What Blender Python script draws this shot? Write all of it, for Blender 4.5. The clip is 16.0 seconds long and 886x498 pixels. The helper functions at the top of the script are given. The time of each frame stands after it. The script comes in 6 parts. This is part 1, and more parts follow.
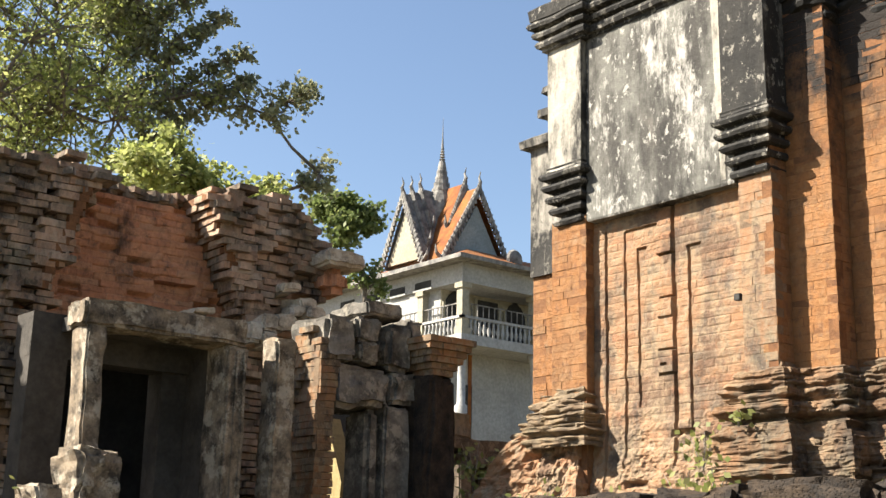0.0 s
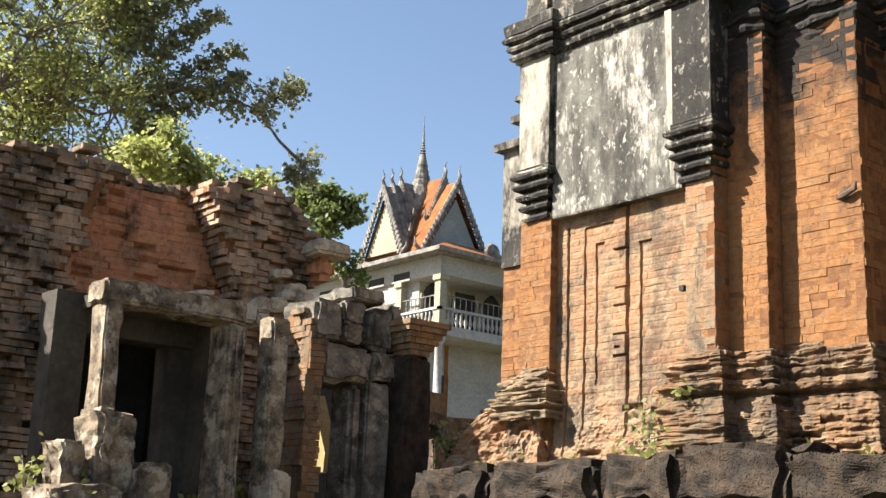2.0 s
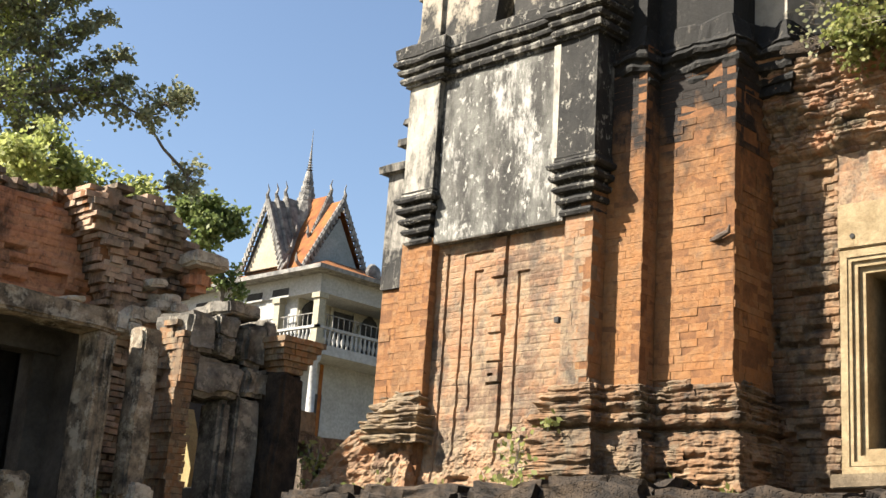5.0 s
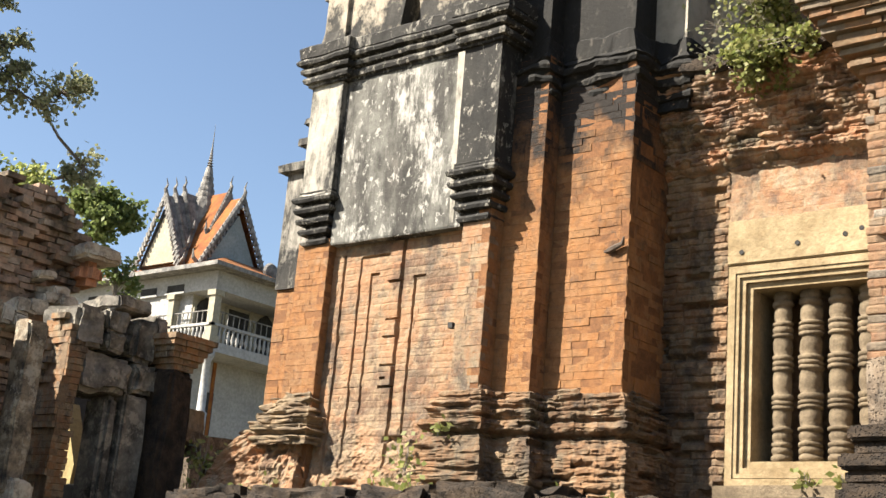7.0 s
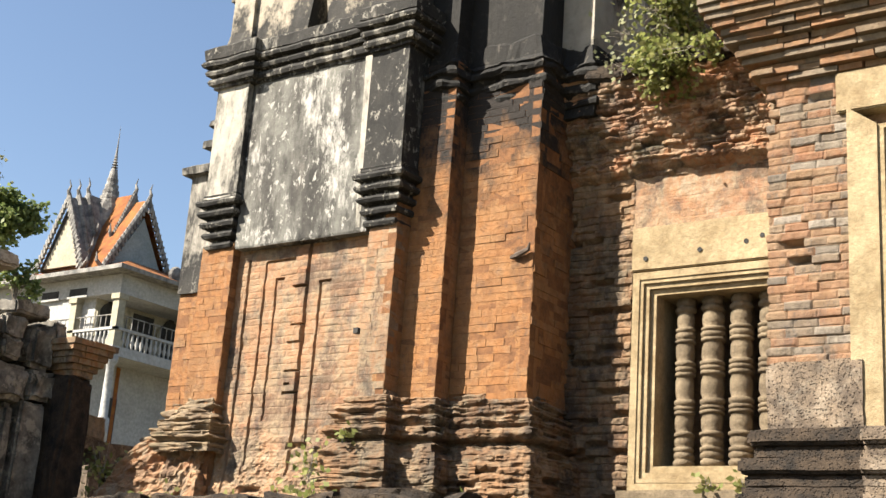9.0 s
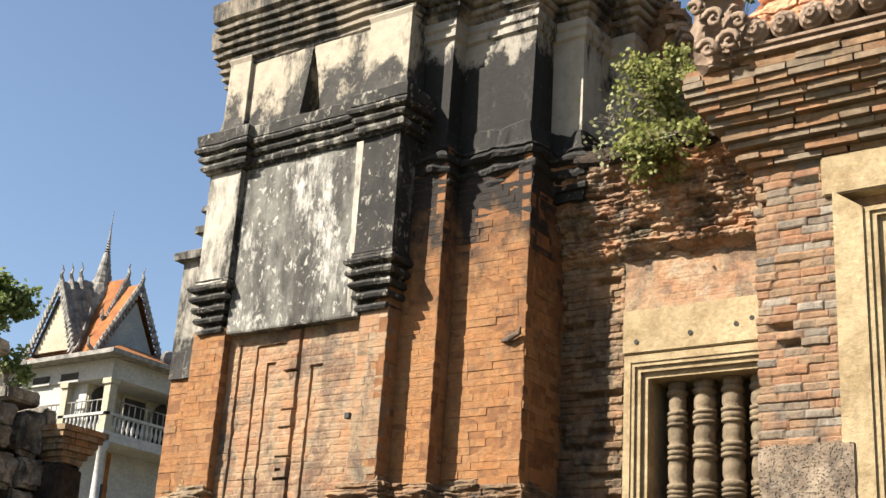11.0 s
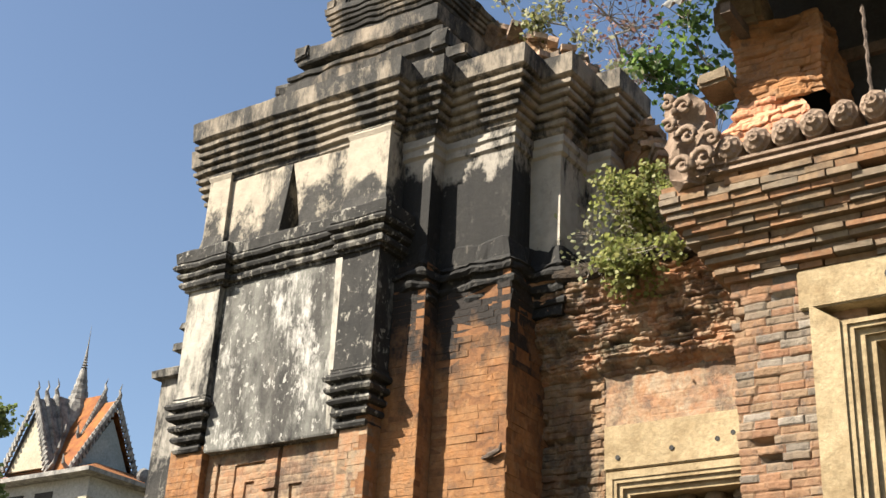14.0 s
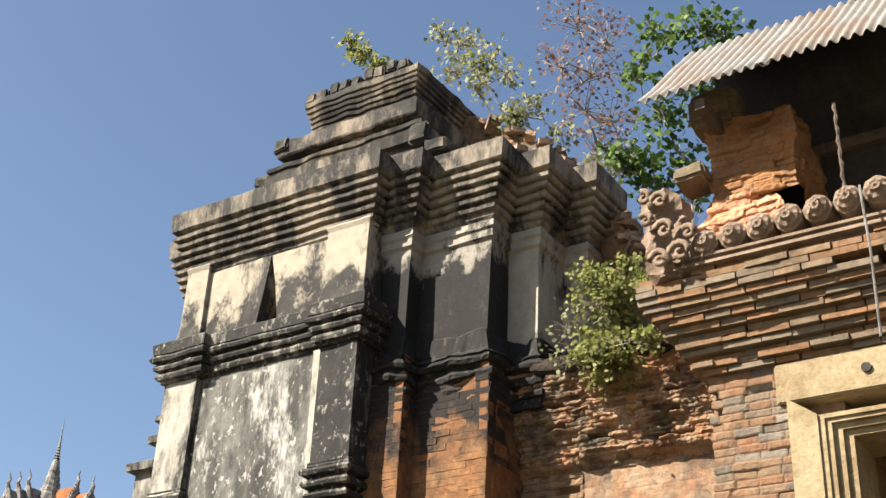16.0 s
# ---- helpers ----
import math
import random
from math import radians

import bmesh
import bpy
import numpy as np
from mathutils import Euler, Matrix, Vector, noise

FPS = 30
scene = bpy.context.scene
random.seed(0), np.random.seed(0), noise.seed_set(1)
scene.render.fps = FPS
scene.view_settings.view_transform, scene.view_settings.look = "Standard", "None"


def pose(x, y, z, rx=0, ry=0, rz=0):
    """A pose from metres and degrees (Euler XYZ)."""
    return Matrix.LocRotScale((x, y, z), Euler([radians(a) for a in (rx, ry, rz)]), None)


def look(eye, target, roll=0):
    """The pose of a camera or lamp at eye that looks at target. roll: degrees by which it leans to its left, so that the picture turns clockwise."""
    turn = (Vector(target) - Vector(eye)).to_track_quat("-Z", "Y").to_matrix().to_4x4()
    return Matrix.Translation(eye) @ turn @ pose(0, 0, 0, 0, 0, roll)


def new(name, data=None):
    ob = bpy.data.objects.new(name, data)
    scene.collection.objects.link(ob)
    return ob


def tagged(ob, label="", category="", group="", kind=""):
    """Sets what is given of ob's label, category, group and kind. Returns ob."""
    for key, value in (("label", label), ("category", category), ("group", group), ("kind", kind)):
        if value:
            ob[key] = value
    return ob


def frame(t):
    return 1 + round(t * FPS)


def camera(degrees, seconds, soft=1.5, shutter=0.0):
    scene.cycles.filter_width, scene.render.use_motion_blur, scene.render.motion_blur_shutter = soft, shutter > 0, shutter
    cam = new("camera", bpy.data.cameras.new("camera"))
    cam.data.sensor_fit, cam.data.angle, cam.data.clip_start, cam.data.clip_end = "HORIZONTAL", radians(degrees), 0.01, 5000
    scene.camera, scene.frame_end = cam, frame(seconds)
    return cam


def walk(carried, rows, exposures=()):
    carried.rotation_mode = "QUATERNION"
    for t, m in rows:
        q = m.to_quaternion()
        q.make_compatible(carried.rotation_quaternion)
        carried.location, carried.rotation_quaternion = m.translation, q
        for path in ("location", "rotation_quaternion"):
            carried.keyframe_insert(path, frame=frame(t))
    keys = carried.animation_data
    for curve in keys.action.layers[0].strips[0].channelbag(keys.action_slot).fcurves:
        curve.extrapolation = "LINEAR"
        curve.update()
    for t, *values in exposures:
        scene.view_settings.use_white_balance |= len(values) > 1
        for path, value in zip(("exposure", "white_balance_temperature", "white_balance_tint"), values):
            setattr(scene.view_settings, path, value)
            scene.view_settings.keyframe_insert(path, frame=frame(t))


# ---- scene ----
cam = camera(38.0, 16.0)
# seconds, eye, yaw to the left of the wall's normal, upward pitch, lean to the left
PATH = [
    (0, (-0.784, 0.583, 1.825), 51.08, 14.24, 1.31),
    (0.5, (-0.511, 0.365, 1.742), 51.11, 14.03, 1.19),
    (1, (-0.231, 0.135, 1.640), 50.92, 13.86, 1.33),
    (1.5, (-0.026, -0.037, 1.575), 50.52, 13.85, 1.48),
    (2, (-0.027, -0.036, 1.572), 50.10, 13.94, 2.16),
    (2.5, (-0.024, -0.040, 1.576), 49.32, 14.06, 2.34),
    (3, (-0.020, -0.036, 1.578), 48.65, 14.25, 2.48),
    (3.5, (-0.022, -0.033, 1.578), 47.76, 14.56, 3.07),
    (4, (-0.022, -0.029, 1.575), 46.87, 14.84, 3.53),
    (6.5, (-0.008, -0.015, 1.584), 41.23, 15.54, 4.80),
    (7, (-0.008, -0.003, 1.584), 40.15, 15.68, 4.99),
    (7.5, (-0.012, 0.009, 1.587), 39.05, 15.80, 4.90),
    (8, (-0.015, 0.020, 1.589), 37.92, 15.92, 4.55),
    (8.5, (-0.015, 0.036, 1.596), 36.88, 16.04, 4.12),
    (9, (-0.018, 0.041, 1.600), 35.97, 16.21, 4.18),
    (11.5, (0.017, 0.020, 1.609), 35.82, 20.84, 3.77),
    (12, (0.011, 0.028, 1.614), 35.56, 21.64, 3.59),
    (12.5, (0.020, 0.021, 1.616), 35.48, 22.61, 3.45),
    (13, (0.018, 0.018, 1.616), 35.39, 23.45, 3.41),
    (13.5, (0.023, 0.018, 1.619), 35.38, 24.24, 3.45),
    (14, (0.021, 0.013, 1.622), 35.26, 24.95, 3.24),
    (14.5, (0.021, 0.008, 1.629), 35.10, 25.81, 3.20),
    (15, (0.033, 0.001, 1.627), 34.83, 26.88, 3.07),
    (15.5, (0.026, -0.006, 1.629), 34.59, 27.99, 3.00),
    (16, (0.032, -0.005, 1.638), 34.41, 28.96, 3.00),
]


def aim(eye, yaw, pitch, lean):
    a, b = radians(yaw), radians(pitch)
    way = Vector((-math.sin(a) * math.cos(b), math.cos(a) * math.cos(b), math.sin(b)))
    return look(eye, Vector(eye) + way, lean)


walk(cam, [(t, aim(eye, yaw, pitch, lean)) for t, eye, yaw, pitch, lean in PATH], exposures=[(0, 1.94), (4, 1.94), (9, 1.88), (11.5, 1.77), (16, 1.76)])

# ---- daylight ----
SUN_AZ, SUN_EL = 38.5, 42
world = bpy.data.worlds.new("sky")
scene.world = world
world.use_nodes = True
sky = world.node_tree.nodes.new("ShaderNodeTexSky")
sky.sky_type, sky.sun_disc = "NISHITA", False
sky.sun_elevation, sky.sun_rotation = radians(SUN_EL), radians(180 + SUN_AZ)
sky.air_density, sky.dust_density, sky.ozone_density = 1.0, 1.2, 1.3
back = world.node_tree.nodes["Background"]
back.inputs["Strength"].default_value = 0.052
world.node_tree.links.new(sky.outputs["Color"], back.inputs["Color"])
sun = new("sun", bpy.data.lights.new("sun", "SUN"))
sun.data.energy, sun.data.angle, sun.data.color = 5.0, radians(0.53), (1.0, 0.92, 0.79)
_a, _e = radians(SUN_AZ), radians(SUN_EL)
sun.matrix_world = look((-math.sin(_a) * math.cos(_e) * 50, -math.cos(_a) * math.cos(_e) * 50, math.sin(_e) * 50), (0, 0, 0))


# ---- materials ----
class Mat:
    """A small builder of node materials."""

    def __init__(self, name, rough=0.85, metal=0.0):
        self.m = bpy.data.materials.new(name)
        self.m.use_nodes = True
        self.t = self.m.node_tree
        self.b = self.t.nodes["Principled BSDF"]
        self.b.inputs["Roughness"].default_value = rough
        self.b.inputs["Metallic"].default_value = metal
        self.b.inputs["Specular IOR Level"].default_value = 0.3
        self.pos = self.n("ShaderNodeNewGeometry").outputs["Position"]

    def n(self, kind):
        return self.t.nodes.new(kind)

    def link(self, a, b):
        self.t.links.new(a, b)

    def noise(self, scale, detail=5.0, rough=0.6, squash=(1, 1, 1), shift=0.0):
        mp = self.n("ShaderNodeMapping")
        mp.inputs["Scale"].default_value = squash
        mp.inputs["Location"].default_value = (shift, shift * 0.7, shift * 1.3)
        self.link(self.pos, mp.inputs["Vector"])
        no = self.n("ShaderNodeTexNoise")
        no.inputs["Scale"].default_value = scale
        no.inputs["Detail"].default_value = detail
        no.inputs["Roughness"].default_value = rough
        self.link(mp.outputs["Vector"], no.inputs["Vector"])
        return no.outputs["Fac"]

    def ramp(self, fac, stops):
        r = self.n("ShaderNodeValToRGB")
        e = r.color_ramp.elements
        while len(e) < len(stops):
            e.new(0.5)
        for k, (p, c) in enumerate(stops):
            e[k].position = p
            e[k].color = (*c, 1) if not isinstance(c, (int, float)) else (c, c, c, 1)
        self.link(fac, r.inputs["Fac"])
        return r.outputs["Color"]

    def mix(self, fac, a, b, mode="MIX"):
        x = self.n("ShaderNodeMix")
        x.data_type, x.blend_type = "RGBA", mode
        for sock, val in ((x.inputs[0], fac), (x.inputs[6], a), (x.inputs[7], b)):
            if isinstance(val, (int, float)):
                sock.default_value = val
            elif isinstance(val, tuple):
                sock.default_value = (*val, 1)
            else:
                self.link(val, sock)
        return x.outputs[2]

    def rnd(self):
        g = self.n("ShaderNodeNewGeometry").outputs["Random Per Island"]
        o = self.n("ShaderNodeObjectInfo").outputs["Random"]
        a = self.n("ShaderNodeMath")
        a.operation = "ADD"
        self.link(g, a.inputs[0])
        self.link(o, a.inputs[1])
        own = self.n("ShaderNodeAttribute")
        own.attribute_name = "piece"
        b = self.n("ShaderNodeMath")
        b.operation = "ADD"
        self.link(a.outputs[0], b.inputs[0])
        self.link(own.outputs["Fac"], b.inputs[1])
        a = b
        f = self.n("ShaderNodeMath")
        f.operation = "FRACT"
        self.link(a.outputs[0], f.inputs[0])
        return f.outputs[0]

    def bump(self, fac, strength=0.4, dist=0.02):
        b = self.n("ShaderNodeBump")
        b.inputs["Strength"].default_value = strength
        b.inputs["Distance"].default_value = dist
        self.link(fac, b.inputs["Height"])
        if self.b.inputs["Normal"].is_linked:
            self.link(self.b.inputs["Normal"].links[0].from_socket, b.inputs["Normal"])
        self.link(b.outputs["Normal"], self.b.inputs["Normal"])

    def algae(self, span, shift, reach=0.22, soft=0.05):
        """Ragged-edged mask between two heights: algae, and on brick cast shadow too."""
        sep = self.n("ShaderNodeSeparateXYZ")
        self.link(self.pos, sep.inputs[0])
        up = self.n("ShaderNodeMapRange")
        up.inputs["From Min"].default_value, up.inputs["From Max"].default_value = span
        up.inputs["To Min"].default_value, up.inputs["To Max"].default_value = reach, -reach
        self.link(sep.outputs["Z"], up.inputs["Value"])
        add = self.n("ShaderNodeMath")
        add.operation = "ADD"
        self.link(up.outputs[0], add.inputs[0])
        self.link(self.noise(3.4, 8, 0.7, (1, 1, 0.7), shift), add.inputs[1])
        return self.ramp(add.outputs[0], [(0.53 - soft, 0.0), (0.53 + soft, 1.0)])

    def done(self, colour):
        if isinstance(colour, tuple):
            self.b.inputs["Base Color"].default_value = (*colour, 1)
        else:
            self.link(colour, self.b.inputs["Base Color"])
        return self.m


def brick_mat(name, stops, stain, amount, moss=0.0, shift=0.0, soft=0.5, wash=0.6, crust=0.0, tide=None, gain=0.72):
    """Fired brick: colour by piece, softened to the wall's mean, mottled, washed with lime, stained by water."""
    k = Mat(name, 0.92)
    mid = stops[len(stops) // 2][1]
    base = k.mix(soft, k.ramp(k.rnd(), stops), mid)
    drift = k.ramp(k.noise(1.3, 5, 0.6, shift=shift + 31), [(0.32, tuple(c * 0.74 for c in mid)), (0.5, mid), (0.68, (mid[0] * 1.02, mid[1] * 1.15, mid[2] * 1.3))])
    base = k.mix(0.42, base, drift)
    mott = k.ramp(k.noise(17, 7, 0.7), [(0.25, 0.5), (0.5, 0.95), (0.8, 1.25)])
    col = k.mix(0.8, base, mott, "MULTIPLY")
    lime = k.ramp(k.noise(4.2, 8, 0.75, shift=shift + 3), [(0.62 - 0.13 * wash, 0.0), (0.74 - 0.13 * wash, wash)])
    col = k.mix(lime, col, (0.33, 0.27, 0.20))
    st = k.ramp(k.noise(1.9, 8, 0.7, (1, 1, 0.45), shift), [(0.66 - amount, 0.0), (0.77 - amount, 0.85)])
    col = k.mix(st, col, stain)
    grime = k.ramp(k.noise(9, 9, 0.8, (1, 1, 0.8), shift + 14), [(0.54 - 0.03 * wash, 0.0), (0.64 - 0.03 * wash, 0.6)])
    col = k.mix(grime, col, tuple(c * 0.8 + 0.03 for c in stain))
    if crust:
        # old lime and lichen crust in broad patches across the joints
        cr = k.ramp(k.noise(2.3, 9, 0.72, (1, 1, 0.6), shift + 41), [(0.41, (0.045, 0.041, 0.036)), (0.455, (0.13, 0.108, 0.082)), (0.495, (0.34, 0.27, 0.175)), (0.54, mid), (0.58, (mid[0], mid[1] * 0.85, mid[2] * 0.7)), (0.63, (0.42, 0.35, 0.245))])
        where = k.ramp(k.noise(3.1, 9, 0.75, shift=shift + 47), [(0.41, 0.0), (0.50, crust)])
        col = k.mix(where, col, cr)
        chip = k.ramp(k.noise(24, 8, 0.8, shift=shift + 50), [(0.55, 0.0), (0.62, crust * 0.6)])
        col = k.mix(chip, col, (0.36, 0.30, 0.215))
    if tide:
        # blackens the brick both for algae and for the shadow cast from above
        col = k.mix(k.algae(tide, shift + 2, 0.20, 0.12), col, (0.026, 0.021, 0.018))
    if moss:
        ms = k.ramp(k.noise(2.6, 7, 0.7, shift=shift + 9), [(0.6 - moss, 0.0), (0.75 - moss * 0.5, 0.7)])
        col = k.mix(ms, col, (0.13, 0.125, 0.07))
    col = k.mix(1.0, col, (gain, gain, gain), "MULTIPLY")
    k.bump(k.noise(10, 7, 0.7, shift=shift), 0.5, 0.03)
    k.bump(k.noise(38, 7, 0.72), 0.55, 0.016)
    k.bump(k.noise(200, 3, 0.6), 0.35, 0.004)
    return k.done(col)


ORANGE = [(0.0, (0.235, 0.070, 0.022)), (0.25, (0.315, 0.094, 0.025)), (0.55, (0.355, 0.120, 0.032)),
          (0.78, (0.335, 0.158, 0.060)), (0.92, (0.315, 0.200, 0.100)), (1.0, (0.190, 0.125, 0.080))]
TAN = [(0.0, (0.285, 0.098, 0.036)), (0.3, (0.325, 0.140, 0.058)), (0.6, (0.325, 0.190, 0.100)),
       (0.85, (0.265, 0.195, 0.130)), (1.0, (0.200, 0.160, 0.120))]
PATCHY = [(0.0, (0.33, 0.11, 0.035)), (0.5, (0.38, 0.17, 0.064)), (0.70, (0.34, 0.20, 0.10)),
          (0.82, (0.21, 0.16, 0.115)), (0.88, (0.10, 0.088, 0.078)), (0.95, (0.38, 0.33, 0.27)), (1.0, (0.50, 0.46, 0.40))]
DUSKY = [(0.0, (0.17, 0.105, 0.075)), (0.3, (0.44, 0.235, 0.145)), (0.6, (0.53, 0.36, 0.25)),
         (0.85, (0.42, 0.35, 0.28)), (1.0, (0.60, 0.54, 0.46))]
BRICK_ORANGE = brick_mat("brick_orange", ORANGE, (0.085, 0.05, 0.033), 0.10, soft=0.8, wash=0.3, crust=0.2)
# Its black upper band paints algae and the capital's cast shadow together.
BRICK_ALGAE_SHADE = brick_mat("brick_algae_shade", ORANGE, (0.085, 0.05, 0.033), 0.10, soft=0.8, wash=0.25, shift=61, crust=0.14, tide=(5.2, 3.95))
BRICK_CORNICE = brick_mat("brick_cornice", [(0.0, (0.33, 0.12, 0.036)), (0.3, (0.34, 0.155, 0.06)), (0.5, (0.30, 0.18, 0.09)), (0.68, (0.215, 0.15, 0.095)), (0.85, (0.16, 0.14, 0.11)), (1.0, (0.28, 0.23, 0.17))], (0.07, 0.055, 0.045), 0.12, shift=71, soft=0.0, wash=0.35, crust=0.22)
BRICK_CRUMBLE = brick_mat("brick_crumbling", [(0.0, (0.25, 0.105, 0.05)), (0.5, (0.36, 0.18, 0.092)), (1.0, (0.38, 0.275, 0.185))], (0.04, 0.032, 0.026), 0.17, 0.03, shift=81, soft=0.1, crust=0.45, gain=0.8)
BRICK_LIME = brick_mat("brick_limewashed", [(0.0, (0.33, 0.10, 0.04)), (0.3, (0.36, 0.155, 0.068)), (0.6, (0.37, 0.22, 0.125)), (0.85, (0.40, 0.27, 0.17)), (1.0, (0.26, 0.15, 0.09))], (0.09, 0.075, 0.062), 0.125, shift=5, soft=0.4, wash=0.6, crust=0.6)
BRICK_TAN = brick_mat("brick_tan", TAN, (0.115, 0.10, 0.082), 0.145, shift=5, wash=0.7, crust=0.85)
BRICK_PATCHY = brick_mat("brick_patchy", PATCHY, (0.075, 0.065, 0.057), 0.11, shift=11, soft=0.1, wash=0.4, crust=0.2)
BRICK_BASE = brick_mat("brick_weathered", [(0.0, (0.20, 0.10, 0.045)), (0.4, (0.275, 0.15, 0.07)), (0.7, (0.255, 0.178, 0.105)), (1.0, (0.149, 0.122, 0.083))],
                       (0.036, 0.030, 0.024), 0.14, 0.02, shift=17, crust=0.45)
BRICK_FOOT = brick_mat("brick_foot", [(0.0, (0.20, 0.095, 0.045)), (0.5, (0.29, 0.165, 0.085)), (1.0, (0.27, 0.20, 0.13))], (0.030, 0.024, 0.019), 0.20, 0.03, shift=91, soft=0.3, wash=0.3, crust=0.35)
BRICK_DARK = brick_mat("brick_sooty", DUSKY, (0.030, 0.026, 0.022), 0.235, 0.02, shift=23, soft=0.1, crust=0.4, gain=0.88)
BRICK_RED = brick_mat("brick_red", [(0.0, (0.38, 0.13, 0.07)), (0.4, (0.62, 0.25, 0.13)), (0.75, (0.66, 0.33, 0.18)), (1.0, (0.40, 0.24, 0.15))],
                      (0.06, 0.04, 0.03), 0.14, shift=29, soft=0.25, wash=0.3, gain=0.8)


def mortar_mat():
    k = Mat("mortar", 0.95)
    col = k.ramp(k.noise(14, 6), [(0.3, (0.13, 0.085, 0.055)), (0.7, (0.28, 0.18, 0.11))])
    k.bump(k.noise(60), 0.5, 0.02)
    return k.done(col)


def stucco_mat(name, white, cover, shift=0.0, fleck=0.5, flake=None, tide=None, deep=1.0):
    """Lime plaster blackened by algae; cover: how much of it is black."""
    k = Mat(name, 0.88)
    w = k.ramp(k.noise(9, 7, 0.65, shift=shift), [(0.3, tuple(c * 0.72 for c in white)), (0.6, white)])
    g = k.ramp(k.noise(3.0, 8, 0.72, (1, 1, 0.35), shift + 1), [(0.62 - cover * 0.5, 0.0), (0.70 - cover * 0.38, 1.0)])
    black = k.ramp(k.noise(6, 6, 0.7, (1, 1, 0.5), shift + 4), [(0.3, (0.012, 0.0115, 0.011)), (0.6, (0.045 * deep, 0.042 * deep, 0.037 * deep)), (0.8, (0.12 * deep, 0.11 * deep, 0.095 * deep))])
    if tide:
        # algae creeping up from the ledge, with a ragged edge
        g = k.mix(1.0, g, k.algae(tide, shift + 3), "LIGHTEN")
    col = k.mix(g, w, black)
    f = k.ramp(k.noise(15, 8, 0.75, (1, 1, 0.7), shift + 8), [(0.57, 0.0), (0.605, fleck)])
    col = k.mix(f, col, flake or tuple(c * 0.9 for c in white))
    if flake:
        big = k.ramp(k.noise(2.1, 9, 0.8, (1, 1, 0.35), shift + 21), [(0.54, 0.0), (0.62, 0.85)])
        col = k.mix(big, col, flake)
    col = k.mix(1.0, col, (0.8, 0.8, 0.8), "MULTIPLY")
    k.bump(k.noise(26, 7, 0.7), 0.45, 0.02)
    k.bump(k.noise(120, 4, 0.6), 0.3, 0.005)
    return k.done(col)


MORTAR = mortar_mat()
STUCCO_DARK = stucco_mat("stucco_black", (0.44, 0.41, 0.35), 0.66, 0, 0.62, None, None, 0.7)
STUCCO_PANEL = stucco_mat("stucco_grey", (0.175, 0.17, 0.15), 0.36, 6, 0.7, (0.50, 0.48, 0.435), deep=1.5)
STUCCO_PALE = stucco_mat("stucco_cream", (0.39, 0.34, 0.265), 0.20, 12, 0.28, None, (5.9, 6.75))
STUCCO_PILLAR = stucco_mat("stucco_white", (0.42, 0.39, 0.33), 0.30, 52, 0.3)
STUCCO_MID = stucco_mat("stucco_stained", (0.28, 0.235, 0.18), 0.38, 18, 0.3)
STUCCO_TOP = stucco_mat("stucco_brown", (0.27, 0.22, 0.165), 0.50, 27, 0.2)
STUCCO_SIDE = stucco_mat("stucco_side", (0.32, 0.29, 0.245), 0.12, 40, 0.06, None, (6.1, 6.62), 0.35)
STUCCO_BACK = stucco_mat("stucco_bare", (0.37, 0.335, 0.28), 0.10, 45, 0.12, None, (5.35, 5.85), 0.5)
STUCCO_FLAKED = stucco_mat("stucco_flaked", (0.36, 0.33, 0.28), 0.40, 57, 0.35, None, (4.05, 4.75))
STUCCO_SOOT = stucco_mat("stucco_sooty", (0.24, 0.21, 0.17), 0.92, 48, 0.22, None, None, 0.35)


def stone_mat(name, light, dark, scale=5.0, pits=0.0, shift=0.0, lichen=0.0, gain=1.0):
    k = Mat(name, 0.9)
    light, dark = tuple(c * gain for c in light), tuple(c * gain for c in dark)
    col = k.ramp(k.noise(scale, 8, 0.68, shift=shift), [(0.38, dark), (0.62, light)])
    fine = k.ramp(k.noise(scale * 9, 5, 0.7), [(0.3, 0.65), (0.65, 1.1)])
    col = k.mix(0.8, col, fine, "MULTIPLY")
    if lichen:
        li = k.ramp(k.noise(7, 8, 0.75, shift=shift + 5), [(0.52, 0.0), (0.585, lichen)])
        col = k.mix(li, col, (0.50, 0.45, 0.36))
    if pits:
        v = k.n("ShaderNodeTexVoronoi")
        v.inputs["Scale"].default_value = 62
        k.link(k.pos, v.inputs["Vector"])
        p = k.ramp(v.outputs["Distance"], [(0.12, 0.0), (0.42, 1.0)])
        col = k.mix(k.ramp(p, [(0.0, pits), (1.0, 0.0)]), col, tuple(c * 0.3 for c in dark))
        k.bump(p, 0.7, 0.02)
    k.bump(k.noise(34, 7, 0.7, shift=shift), 0.5, 0.02)
    k.bump(k.noise(150, 4, 0.6), 0.3, 0.004)
    return k.done(col)


LICHEN = stone_mat("sandstone_lichen", (0.28, 0.22, 0.155), (0.045, 0.038, 0.03), 7.5, 0, 13, 0.5)
BED = stone_mat("brick_dust_bed", (0.258, 0.118, 0.047), (0.146, 0.067, 0.030), 9, gain=0.78)
BED_TAN = stone_mat("lime_bed", (0.269, 0.190, 0.118), (0.168, 0.112, 0.070), 9, gain=0.78)
SANDSTONE = stone_mat("sandstone_yellow", (0.42, 0.33, 0.195), (0.27, 0.195, 0.105), 3.5, gain=0.78)
SANDSTONE_GREY = stone_mat("sandstone_grey", (0.60, 0.51, 0.40), (0.21, 0.18, 0.145), 5, 0, 3, 0.8)
SANDSTONE_WARM = stone_mat("sandstone_brown", (0.241, 0.185, 0.118), (0.134, 0.101, 0.065), 6, 0, 7, gain=0.78)
